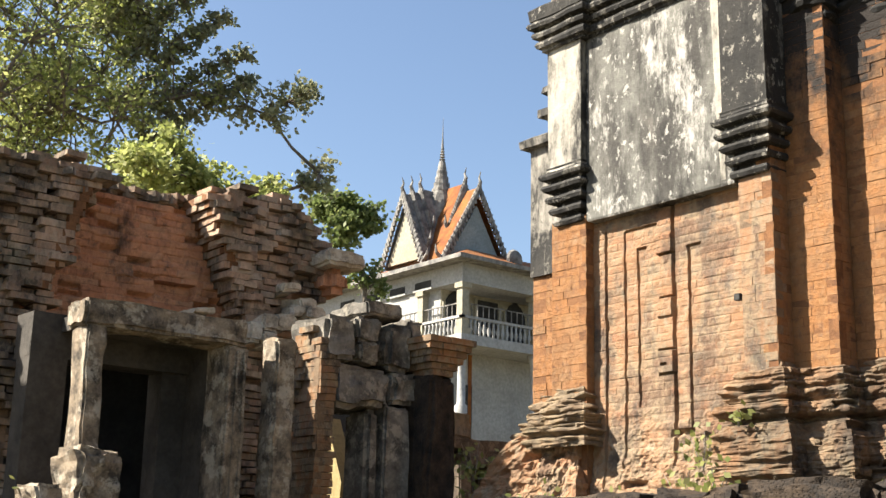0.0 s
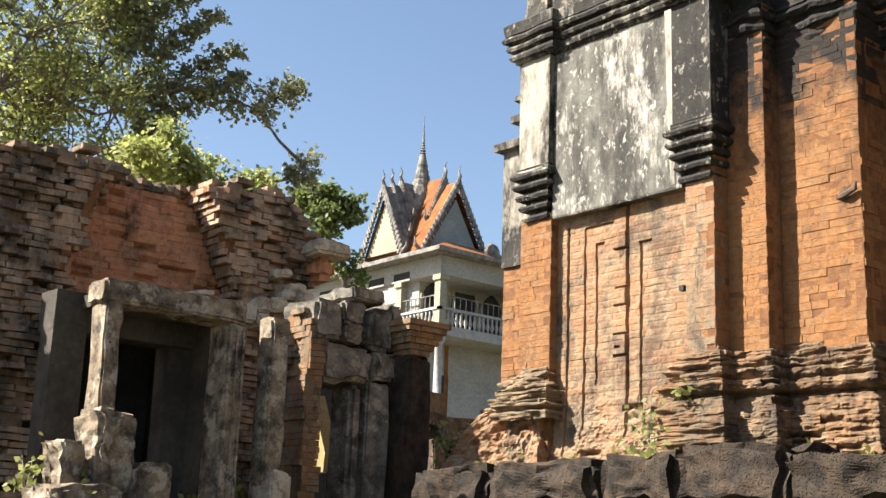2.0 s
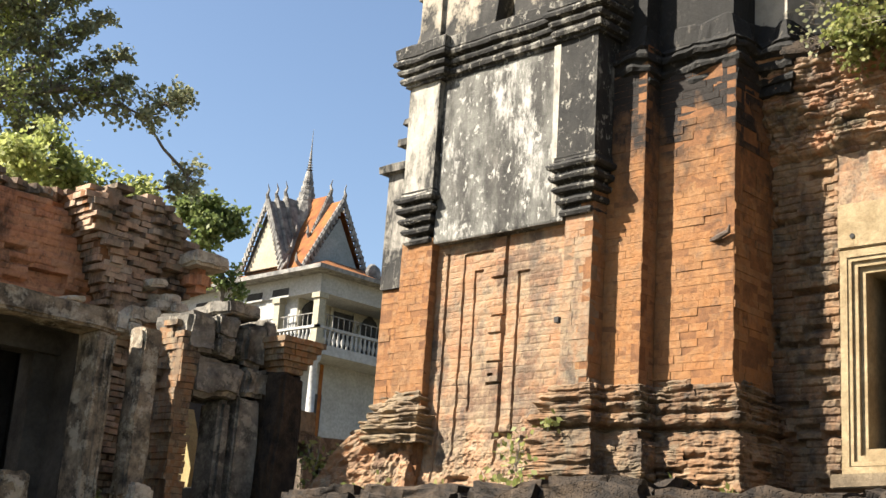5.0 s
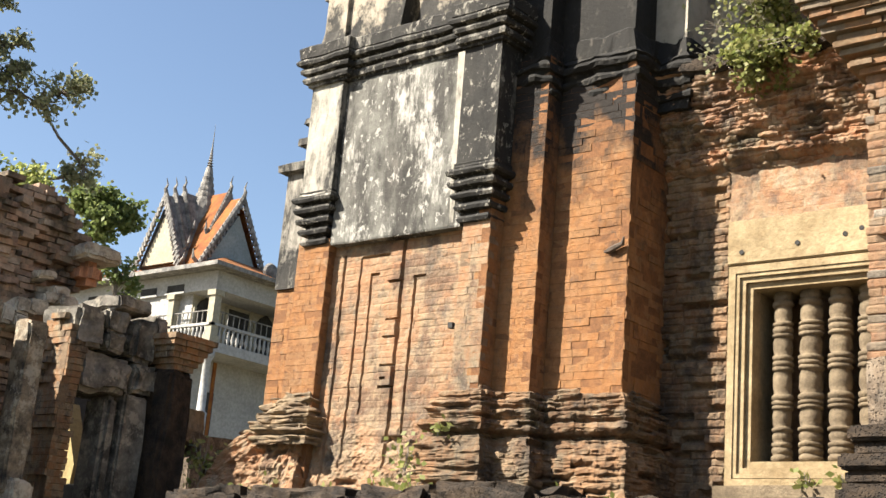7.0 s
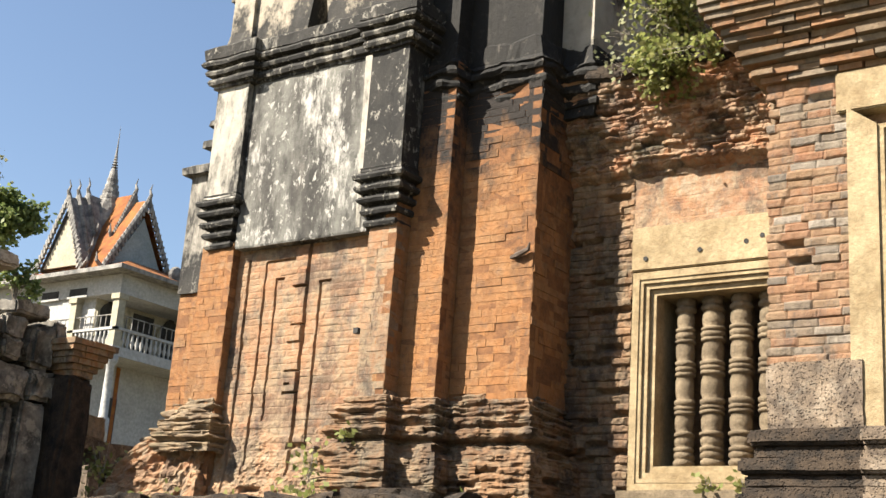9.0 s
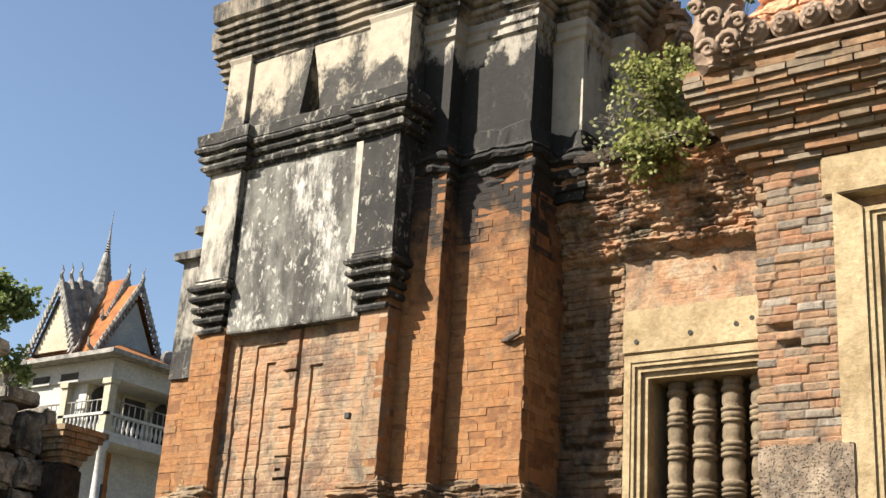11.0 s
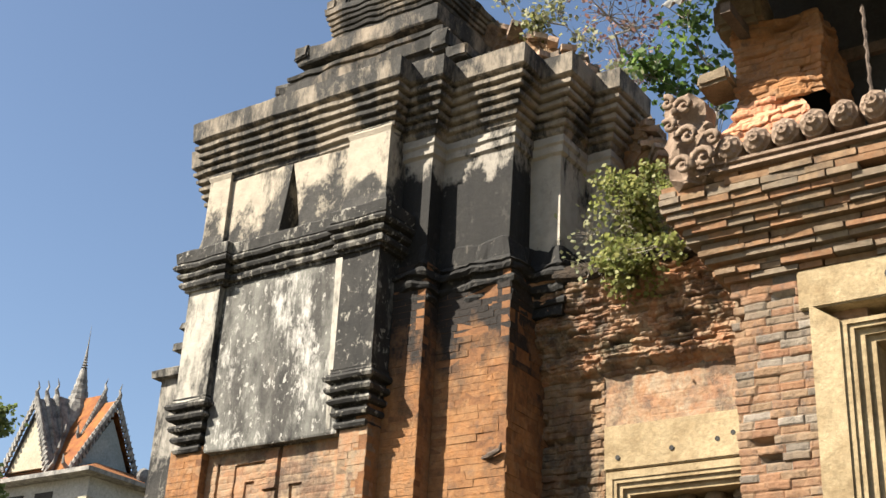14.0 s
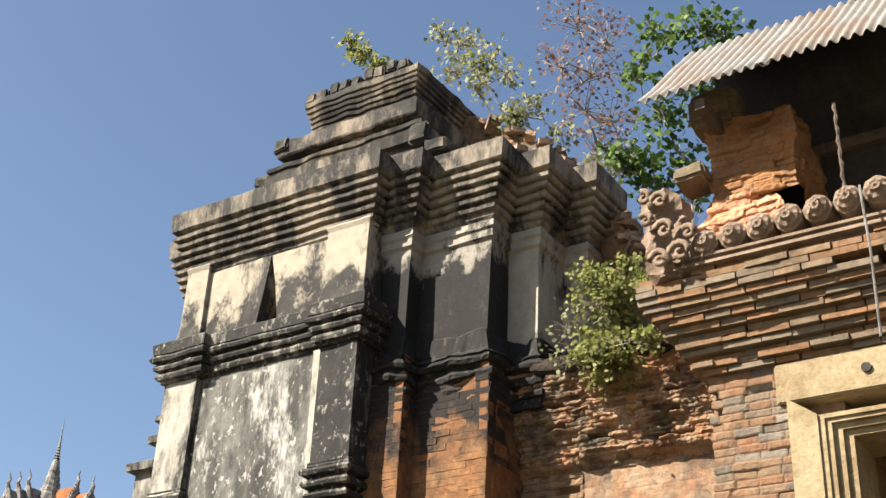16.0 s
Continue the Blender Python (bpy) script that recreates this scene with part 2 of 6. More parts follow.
SANDSTONE_PINK = stone_mat("sandstone_pink", (0.308, 0.224, 0.162), (0.202, 0.140, 0.098), 7, 0, 9, gain=0.78)
LATERITE = stone_mat("laterite", (0.22, 0.165, 0.115), (0.075, 0.057, 0.043), 7, 0.5, 2, 0.1)
LATERITE_DARK = stone_mat("laterite_dark", (0.075, 0.052, 0.034), (0.018, 0.0145, 0.012), 8, 0.35, 5, gain=0.78)
SOIL = stone_mat("dry_earth", (0.16, 0.13, 0.08), (0.07, 0.066, 0.032), 1.2, 0, 1)
# Dark colour carrying the doorway shade, for frame slabs and the portico interior.
DARKNESS = stone_mat("doorway_shade", (0.075, 0.066, 0.056), (0.035, 0.031, 0.026), 3)
YELLOW_WALL = stone_mat("yellow_limewash", (0.347, 0.280, 0.134), (0.291, 0.224, 0.101), 3)


def leaf_mat(name, a, b, c):
    k = Mat(name, 0.55)
    a, b, c = (tuple(q * 0.8 for q in w) for w in (a, b, c))
    col = k.ramp(k.rnd(), [(0.0, a), (0.55, b), (1.0, c)])
    k.b.inputs["Subsurface Weight"].default_value = 0.0
    tr = k.n("ShaderNodeBsdfTranslucent")
    k.link(col, tr.inputs["Color"])
    mx = k.n("ShaderNodeMixShader")
    mx.inputs[0].default_value = 0.5
    out = k.t.nodes["Material Output"]
    k.link(k.b.outputs[0], mx.inputs[1])
    k.link(tr.outputs[0], mx.inputs[2])
    k.link(mx.outputs[0], out.inputs["Surface"])
    return k.done(col)


LEAF_DEEP = leaf_mat("leaf_deep", (0.08, 0.11, 0.035), (0.17, 0.22, 0.07), (0.27, 0.31, 0.11))
LEAF_TREE = leaf_mat("leaf_tree", (0.20, 0.24, 0.07), (0.40, 0.44, 0.13), (0.55, 0.56, 0.22))
LEAF_SHRUB = leaf_mat("leaf_shrub", (0.13, 0.16, 0.045), (0.26, 0.28, 0.085), (0.40, 0.39, 0.16))
LEAF_DRY = leaf_mat("leaf_grey", (0.18, 0.19, 0.10), (0.31, 0.32, 0.17), (0.42, 0.41, 0.25))
LEAF_BROAD = leaf_mat("leaf_broad", (0.04, 0.08, 0.02), (0.09, 0.16, 0.04), (0.22, 0.32, 0.08))
LEAF_PINK = leaf_mat("leaf_withered", (0.20, 0.10, 0.09), (0.28, 0.16, 0.14), (0.33, 0.22, 0.18))
BARK = stone_mat("bark", (0.22, 0.18, 0.14), (0.09, 0.075, 0.06), 12)
TWIG = stone_mat("pale_twig", (0.36, 0.32, 0.27), (0.22, 0.19, 0.15), 20)
WHITE_WALL = stone_mat("white_render", (0.482, 0.476, 0.458), (0.397, 0.391, 0.373), 0.8, gain=0.78)
CREAM_WALL = stone_mat("cream_render", (0.433, 0.397, 0.301), (0.373, 0.337, 0.253), 0.8, gain=0.78)
GABLE_BLUE = stone_mat("pale_blue_render", (0.364, 0.399, 0.392), (0.280, 0.322, 0.329), 1.2, gain=0.78)
TILE = stone_mat("orange_roof_tile", (0.308, 0.123, 0.028), (0.202, 0.062, 0.020), 2.0, 0, 4, gain=0.78)
GREY_TRIM = stone_mat("weathered_cement", (0.36, 0.34, 0.31), (0.13, 0.125, 0.12), 2.5, 0, 6, gain=0.78)
STONE_DARK = stone_mat("sandstone_black", (0.22, 0.20, 0.17), (0.05, 0.046, 0.04), 4, 0, 33, 0.35)
# Near-black that puts the shade of rooms and recesses into the colour.
ROOM_DARK = stone_mat("shade_black", (0.05, 0.045, 0.04), (0.025, 0.022, 0.02), 3)
# Near-black colour standing in for the shade inside holes and openings.
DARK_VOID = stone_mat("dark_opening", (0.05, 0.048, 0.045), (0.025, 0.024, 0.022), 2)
WOOD_DARK = stone_mat("dark_shutter", (0.12, 0.09, 0.07), (0.06, 0.045, 0.035), 4)


def sheet_mat():
    k = Mat("corrugated_sheet", 0.6)
    rust = k.ramp(k.noise(3.0, 8, 0.75, (1, 0.5, 0.5), 2), [(0.44, 0.0), (0.60, 0.8)])
    col = k.mix(rust, k.ramp(k.noise(8, 6), [(0.3, (0.19, 0.185, 0.17)), (0.7, (0.29, 0.28, 0.26))]), (0.23, 0.165, 0.12))
    k.bump(k.noise(40), 0.2, 0.01)
    return k.done(col)


SHEET = sheet_mat()

# ---- building blocks ----
rng = random.Random(7)


def mesh_of(name, verts, faces, mat, smooth=False):
    me = bpy.data.meshes.new(name)
    me.from_pydata([tuple(v) for v in verts], [], faces)
    me.materials.append(mat)
    if smooth:
        me.polygons.foreach_set("use_smooth", [True] * len(me.polygons))
    me.update()
    return me


def thing(name, label, category, group="", kind="", at=(0, 0, 0)):
    ob = new(name)
    ob.location = at
    ob.empty_display_size = 0.2
    return tagged(ob, label, category, group, kind)


def under(ob, parent):
    ob.parent = parent
    if parent is not None:
        ob.matrix_parent_inverse = Matrix.Translation(-Vector(parent.location)) if parent.parent is None else Matrix()
    return ob


def part(name, data, parent, label="", kind=""):
    """One mesh (built in world metres) as a part of parent."""
    ob = new(name, data)
    under(ob, parent)
    return tagged(ob, label, "", "", kind)


CUBE = [(0, 3, 2, 1), (4, 5, 6, 7), (0, 1, 5, 4), (1, 2, 6, 5), (2, 3, 7, 6), (3, 0, 4, 7)]


class Heap:
    """Collects boxes and sheets for one mesh."""

    def __init__(self):
        self.v, self.f = [], []

    def add(self, verts, faces):
        k = len(self.v)
        self.v += [tuple(p) for p in verts]
        self.f += [tuple(i + k for i in q) for q in faces]

    def box(self, x0, x1, y0, y1, z0, z1, wob=0.0):
        p = [(x0, y0, z0), (x1, y0, z0), (x1, y1, z0), (x0, y1, z0), (x0, y0, z1), (x1, y0, z1), (x1, y1, z1), (x0, y1, z1)]
        if wob:
            p = [(x + rng.uniform(-wob, wob), y + rng.uniform(-wob, wob), z + rng.uniform(-wob, wob)) for x, y, z in p]
        self.add(p, CUBE)

    def tube(self, path, radii, sides=6):
        rings = []
        for i, (p, r) in enumerate(zip(path, radii)):
            p = Vector(p)
            d = (Vector(path[min(i + 1, len(path) - 1)]) - Vector(path[max(i - 1, 0)])).normalized()
            a = d.cross(Vector((0.31, 0.17, 0.93) if abs(d.z) < 0.9 else (1, 0, 0))).normalized()
            b = d.cross(a)
            rings.append([p + (a * math.cos(s * math.tau / sides) + b * math.sin(s * math.tau / sides)) * r for s in range(sides)])
        verts = [q for ring in rings for q in ring]
        faces = [(i * sides + s, i * sides + (s + 1) % sides, (i + 1) * sides + (s + 1) % sides, (i + 1) * sides + s)
                 for i in range(len(rings) - 1) for s in range(sides)]
        faces += [tuple(range(sides - 1, -1, -1)), tuple((len(rings) - 1) * sides + s for s in range(sides))]
        self.add(verts, faces)

    def mesh(self, name, mat, smooth=False):
        return mesh_of(name, self.v, self.f, mat, smooth)


def chunk(cx, cy, cz, sx, sy, sz, mat, name, rough=0.02, cuts=3, bevel=0.15, turn=0.0, seed=0):
    """A worn block of stone: a bevelled, finely cut box with eroded faces."""
    bm = bmesh.new()
    bmesh.ops.create_cube(bm, size=1.0)
    bmesh.ops.scale(bm, vec=(sx, sy, sz), verts=bm.verts)
    bmesh.ops.bevel(bm, geom=bm.edges[:], offset=min(sx, sy, sz) * bevel, segments=2, affect="EDGES")
    bmesh.ops.subdivide_edges(bm, edges=bm.edges[:], cuts=cuts, use_grid_fill=True)
    for v in bm.verts:
        p = v.co * 4 + Vector((cx + seed, cy, cz))
        v.co += noise.noise_vector(p) * rough + noise.noise_vector(p * 3.1) * rough * 0.5
    bmesh.ops.rotate(bm, matrix=Matrix.Rotation(turn, 3, "Z"), verts=bm.verts)
    bmesh.ops.translate(bm, vec=(cx, cy, cz), verts=bm.verts)
    me = bpy.data.meshes.new(name)
    bm.to_mesh(me)
    bm.free()
    me.materials.append(mat)
    return me


def offset_ring(poly, o):
    """An upright-walled plan (counter-clockwise, edges along x and y), pushed outwards by o."""
    n, out = len(poly), []
    for i in range(n):
        (ax, ay), (bx, by), (cx, cy) = poly[i - 1], poly[i], poly[(i + 1) % n]
        x, y = bx, by
        for (px, py), (qx, qy) in (((ax, ay), (bx, by)), ((bx, by), (cx, cy))):
            dx, dy = qx - px, qy - py
            ln = math.hypot(dx, dy)
            x, y = x + dy / ln * o, y - dx / ln * o
        out.append((x, y))
    return out


def stack(poly, profile, mat, name, wob=0.0, cut=0.12, lift=0.6, grain=17.0):
    """A moulded body: the plan carried up through profile, rows of (z, outward offset)."""
    verts, faces = [], []
    rings = [(z, offset_ring(poly, o), 0) for z, o in profile]
    # the same number of cuts in every ring
    base = offset_ring(poly, 0)
    cuts = [max(1, int(round(math.hypot(b[0] - a[0], b[1] - a[1]) / cut))) if cut else 1 for a, b in zip(base, base[1:] + base[:1])]
    for z, ring, _ in rings:
        for (ax, ay), (bx, by), n in zip(ring, ring[1:] + ring[:1], cuts):
            for k in range(n):
                x, y = ax + (bx - ax) * k / n, ay + (by - ay) * k / n
                d = noise.noise_vector(Vector((x, y, z)) * 5.0) * wob + noise.noise_vector(Vector((x, y, z)) * grain) * wob * 0.5 if wob else Vector()
                verts.append((x + d.x, y + d.y, z + d.z * lift))
    m = sum(cuts)
    for i in range(len(rings) - 1):
        for s in range(m):
            faces.append((i * m + s, i * m + (s + 1) % m, (i + 1) * m + (s + 1) % m, (i + 1) * m + s))
    faces += [tuple(range(m - 1, -1, -1)), tuple((len(rings) - 1) * m + s for s in range(m))]
    return mesh_of(name, verts, faces, mat)


def roll(z, h, o, d):
    """Profile rows of one rounded moulding from z up by h, standing d out from o."""
    return [(z, o), (z + 0.12 * h, o + d * 0.75), (z + 0.5 * h, o + d), (z + 0.86 * h, o + d * 0.75), (z + h, o)]


def tone(a, b, k=0.0):
    """A repeatable number from 0 to 1 for the piece a, b."""
    v = math.sin(a * 127.1 + b * 311.7 + k * 74.7) * 43758.5453
    return v - math.floor(v)


def skin(line, rows, mat, name, h=0.05, length=0.19, joint=0.006, jut=0.005, rough=0.010, chip=0.0, step=(0.014, 0.009), seed=0.0, extra=None, shear=None, wave=0.0):
    """Worn brickwork in one relief: an open plan line (outside to its right) carried up through rows of (z, outward offset).
    Courses, bed joints, single proud, sunken or lost bricks and erosion are cut into the surface; each brick keeps its own tone."""
    n = len(line)
    way = []
    for (ax, ay), (bx, by) in zip(line, line[1:]):
        L = math.hypot(bx - ax, by - ay)
        way.append((L, (by - ay) / L, -(bx - ax) / L))
    push = []
    for i in range(n):
        if i in (0, n - 1):
            push.append(way[0 if i == 0 else -1][1:])
        else:
            push.append((way[i - 1][1] + way[i][1], way[i - 1][2] + way[i][2]))
    cols, run = [], 0.0
    for i, (L, _, _) in enumerate(way):
        m = max(2, int(L / step[0]))
        cols += [(i, k / m, run + L * k / m) for k in range(m + (i == len(way) - 1))]
        run += L
    z0, z1 = rows[0][0], rows[-1][0]
    nz = max(2, int((z1 - z0) / step[1]))
    zs = [z0 + (z1 - z0) * k / nz for k in range(nz + 1)]
    offs = np.interp(zs, [r[0] for r in rows], [r[1] for r in rows])
    verts, tones = [], []
    for z, o in zip(zs, offs):
        for i, u, run_at in cols:
            (ax, ay), (bx, by) = line[i], line[i + 1]
            zz = z + noise.noise(Vector((run_at * 1.7, z * 2, seed))) * wave
            c = math.floor(zz / h)
            v = zz / h - c
            q = run_at / length + tone(c, seed) * 3 + noise.noise(Vector((run_at * 4, c * 3.1, seed))) * 0.25
            b = math.floor(q)
            w = q - b
            mark = tone(c, b, seed)
            edge = min(min(v, 1 - v) * h, min(w, 1 - w) * length)
            p = Vector((ax + (bx - ax) * u, ay + (by - ay) * u, z)) + Vector((seed, 0, 0))
            worn = noise.fractal(p * 7.0, 0.8, 2.0, 4)
            d = (mark - 0.5) * 2 * jut - joint * max(0.0, 1 - edge / 0.009) + worn * rough
            if mark < chip:
                d -= min(0.05, edge * 2.5)
            if extra:
                d += extra(run_at, z)
            d += o
            x = ax + push[i][0] * d + (bx + push[i + 1][0] * d - ax - push[i][0] * d) * u
            y = ay + push[i][1] * d + (by + push[i + 1][1] * d - ay - push[i][1] * d) * u
            if shear:
                x, y = shear(x, y, z)
            verts.append((x, y, z + noise.noise(p * 16) * rough * 0.4))
            tones.append(tone(c, b, seed + 3))
    m = len(cols)
    faces = [(k * m + c, k * m + c + 1, (k + 1) * m + c + 1, (k + 1) * m + c) for k in range(nz) for c in range(m - 1)]
    me = mesh_of(name, verts, faces, mat)
    me.attributes.new("piece", "FLOAT", "POINT").data.foreach_set("value", tones)
    return me


# bricks: a few worn unit shapes shared by all single bricks
def unit_brick(seed):
    r = random.Random(seed)
    bm = bmesh.new()
    bmesh.ops.create_cube(bm, size=1.0)
    for v in bm.verts:
        v.co += Vector((r.uniform(-0.008, 0.0) * (1 if v.co.x > 0 else -1), r.uniform(-0.02, 0.012), r.uniform(-0.02, 0.0) * (1 if v.co.z > 0 else -1)))
    bmesh.ops.bevel(bm, geom=[e for e in bm.edges if abs(e.verts[0].co.y + e.verts[1].co.y) > 0.9 or abs(e.verts[0].co.x + e.verts[1].co.x) > 0.9], offset=0.009, segments=1, affect="EDGES")
    bmesh.ops.triangulate(bm, faces=[f for f in bm.faces if len(f.verts) > 4])
    me = bpy.data.meshes.new("brick")
    bm.to_mesh(me)
    bm.free()
    return me


UNIT = {}


def unit_for(mat, k):
    if (mat.name, k) not in UNIT:
        me = unit_brick(100 + k)
        me.materials.append(mat)
        UNIT[(mat.name, k)] = me
    return UNIT[(mat.name, k)]


class Masonry:
    """Brickwork of one thing: lays courses, then makes the nearest bricks single objects and joins the rest."""

    def __init__(self, parent, mat, seed, single=300, near=(0, 0, 2.5)):
        self.parent, self.mat, self.r, self.single, self.near = parent, mat, random.Random(seed), single, Vector(near)
        self.bricks = []

    def lay(self, a, b, z0, z1, h=0.052, depth=0.11, jut=0.0014, gap=0.0008, length=0.2, miss=0.0, top=None, skip=None, lean=None):
        """Courses on the wall line a -> b, whose outside lies to the right of that way."""
        ax, ay = a
        bx, by = b
        L = math.hypot(bx - ax, by - ay)
        ux, uy = (bx - ax) / L, (by - ay) / L
        nx, ny = uy, -ux
        r = self.r
        n = max(1, int(round((z1 - z0) / h)))
        hh = (z1 - z0) / n
        if gap <= 0.003 and top is None and skip is None:
            q = [(ax - nx * 0.0018, ay - ny * 0.0018), (bx - nx * 0.0018, by - ny * 0.0018), (bx - nx * 0.07, by - ny * 0.07), (ax - nx * 0.07, ay - ny * 0.07)]
            bed = Heap()
            bed.add([(*p, z0) for p in q] + [(*p, z1) for p in q], CUBE)
            part("mortar_bed", bed.mesh("mortar_bed", BED_TAN if self.mat.name in ("brick_tan", "brick_patchy", "brick_limewashed") else BED), self.parent)
        for c in range(n):
            z = z0 + hh * c
            s = -r.uniform(0, length * 0.6)
            while s < L - 0.015:
                e = s + length * r.uniform(0.6, 1.35)
                s0, s1 = max(0.0, s), min(L, e)
                if L - s1 < 0.05:
                    s1 = L
                s = e if s1 < L else L
                if s1 - s0 < 0.03:
                    continue
                mid = (s0 + s1) / 2
                if top is not None and z > top(mid, r):
                    continue
                if skip is not None and skip(mid, z + hh / 2):
                    continue
                if miss and r.random() < miss:
                    continue
                out = r.gauss(0, jut)
                if lean is not None:
                    out += lean(mid, z)
                cx, cy = ax + ux * mid + nx * (out - depth / 2), ay + uy * mid + ny * (out - depth / 2)
                self.bricks.append((cx, cy, z + hh / 2, s1 - s0 - gap, depth, hh - gap * r.uniform(0.6, 1.8), math.atan2(uy, ux) + r.gauss(0, 0.004 + jut * 0.9), r.gauss(0, 0.003 + jut * 0.5)))

    def loose(self, x, y, z, l, d, h, turn, tilt=0.0):
        self.bricks.append((x, y, z, l, d, h, turn, tilt))

    def build(self):
        self.bricks.sort(key=lambda q: (Vector(q[:3]) - self.near).length)
        heap = Heap()
        for i, (x, y, z, l, d, h, turn, tilt) in enumerate(self.bricks):
            m = Matrix.LocRotScale((x, y, z), Euler((0, tilt, turn)), (l, d, h))
            if i < self.single:
                ob = new("brick", unit_for(self.mat, i % 5))
                under(ob, self.parent)
                ob.matrix_basis = m
            else:
                u = unit_for(self.mat, i % 5)
                heap.add([m @ v.co for v in u.vertices], [tuple(p.vertices) for p in u.polygons])
        if heap.v:
            part("brickwork", heap.mesh("brickwork", self.mat), self.parent, kind="stuff")

# ---- the setting ----
def ground_sheet():
    verts, faces, n = [], [], 60
    for i in range(n + 1):
        for j in range(n + 1):
            u, v = i / n * 2 - 1, j / n * 2 - 1
            x, y = math.copysign(abs(u) ** 3, u) * 1500, math.copysign(abs(v) ** 3, v) * 1500
            verts.append((x, y, noise.noise(Vector((x, y, 0)) * 0.15) * 0.06))
    for i in range(n):
        for j in range(n):
            a = i * (n + 1) + j
            faces.append((a, a + n + 1, a + n + 2, a + 1))
    return mesh_of("ground", verts, faces, SOIL)


tagged(new("ground", ground_sheet()), "dry brown earth round the temple", "ground", "", "structure")

TERRACE_Z = 2.24



def build_terrace():
    t = thing("terrace", "dark pitted laterite terrace with a moulded rim under the brick tower", "terrace", "", "structure", (-5, 8, 0))
    h = Heap()
    h.box(-7.55, 3.0, 6.45, 13, -0.1, TERRACE_Z - 0.02)
    part("terrace_core", h.mesh("terrace_core", LATERITE_DARK), t)
    r = random.Random(3)
    # rim and moulded courses of laterite blocks along the front, stepping forward in the middle
    for z0, z1, y0, dx in ((1.98, 2.295, 6.16, -0.06), (1.80, 1.98, 6.26, 0.06), (1.55, 1.80, 6.34, 0.12), (1.2, 1.55, 6.30, 0.08), (0.0, 1.2, 6.22, 0.0)):
        x = -7.68 + dx
        while x < 2.5:
            w = r.uniform(0.7, 1.3)
            yy = y0 - (0.10 if -5.75 < x else 0.0)
            zz = z1 + (r.uniform(-0.02, 0.03) if z1 > 2 else 0) - (0.06 if z1 > 2 and x > -4.8 else 0)
            part("laterite_block", chunk(x + w / 2, yy + 0.35, (z0 + zz) / 2, w - 0.012, 0.7, zz - z0, LATERITE_DARK, "laterite_block", 0.055, 10, 0.16, 0, r.random() * 50), t)
            x += w
    for k in range(5):
        y = 6.9 + k * 0.8
        part("laterite_block", chunk(-7.36, y + 0.38, 1.1, 0.6, 0.78, 2.22, LATERITE, "laterite_block", 0.02, 3, 0.1, 0, k), t)


build_terrace()

# ---- the tower ----
# plan of the tower's projecting front and of the steps back to the gallery
PX0, PX1 = -7.24, -5.313
TOWER = [(PX0, 6.8), (PX1, 6.8), (PX1, 6.95), (-5.015, 6.95), (-5.015, 7.115), (-4.396, 7.115), (-4.396, 7.4), (-4.14, 7.4), (-4.14, 7.78), (-3.93, 7.78), (-3.93, 8.04), (-4.6, 8.04), (-4.6, 11.2), (-7.6, 11.2), (-7.6, 7.15), (PX0, 7.15)]
tower = thing("temple_tower", "ruined tower of orange brick with blackened white stucco above", "tower", at=(-6, 8, TERRACE_Z))


# upright grooves between the door's leaves and mouldings: x, foot, head, half width; level ones: z, from, to
GROOVES = [(-6.78, 2.40, 4.16, 0.011), (-6.605, 2.52, 4.13, 0.009), (-6.485, 2.92, 3.99, 0.008), (-6.18, 2.52, 4.24, 0.016), (-6.05, 2.72, 3.93, 0.009)]
LEVELS = [(4.13, -6.605, -6.32), (3.99, -6.485, -6.41), (3.93, -6.07, -5.95), (3.915, -6.30, -6.18), (3.62, -6.31, -6.18), (3.275, -6.32, -6.19), (3.12, -6.32, -6.19), (3.18, -6.30, -6.25), (4.24, -6.3, -5.9)]
LOW = 2.22


def door_relief(s, z):
    """Grooves of the blind door, and its foot eaten away by damp."""
    x, d = -6.9 + s, 0.0
    wander = noise.noise(Vector((z * 3, x, 4))) * 0.006
    for gx, z0, z1, half in GROOVES:
        if z0 < z < z1 and abs(x - gx + wander) < half:
            d = -0.035
    for gz, x0, x1 in LEVELS:
        if x0 < x < x1 and abs(z - gz + wander) < 0.008:
            d = -0.03
    if -6.32 < x < -6.19 and (3.12 < z < 3.275 or 3.49 < z < 3.62 or 3.915 < z < 4.04):
        d += 0.014
    eaten = min(1.0, max(0.0, (2.95 - z + noise.noise(Vector((x * 3, z * 2, 9))) * 0.2) / 0.4))
    return d * (1 - 0.5 * eaten) + eaten * (noise.fractal(Vector((x * 9, z * 11, 2)), 0.7, 2.0, 4) * 0.022 + 0.008)


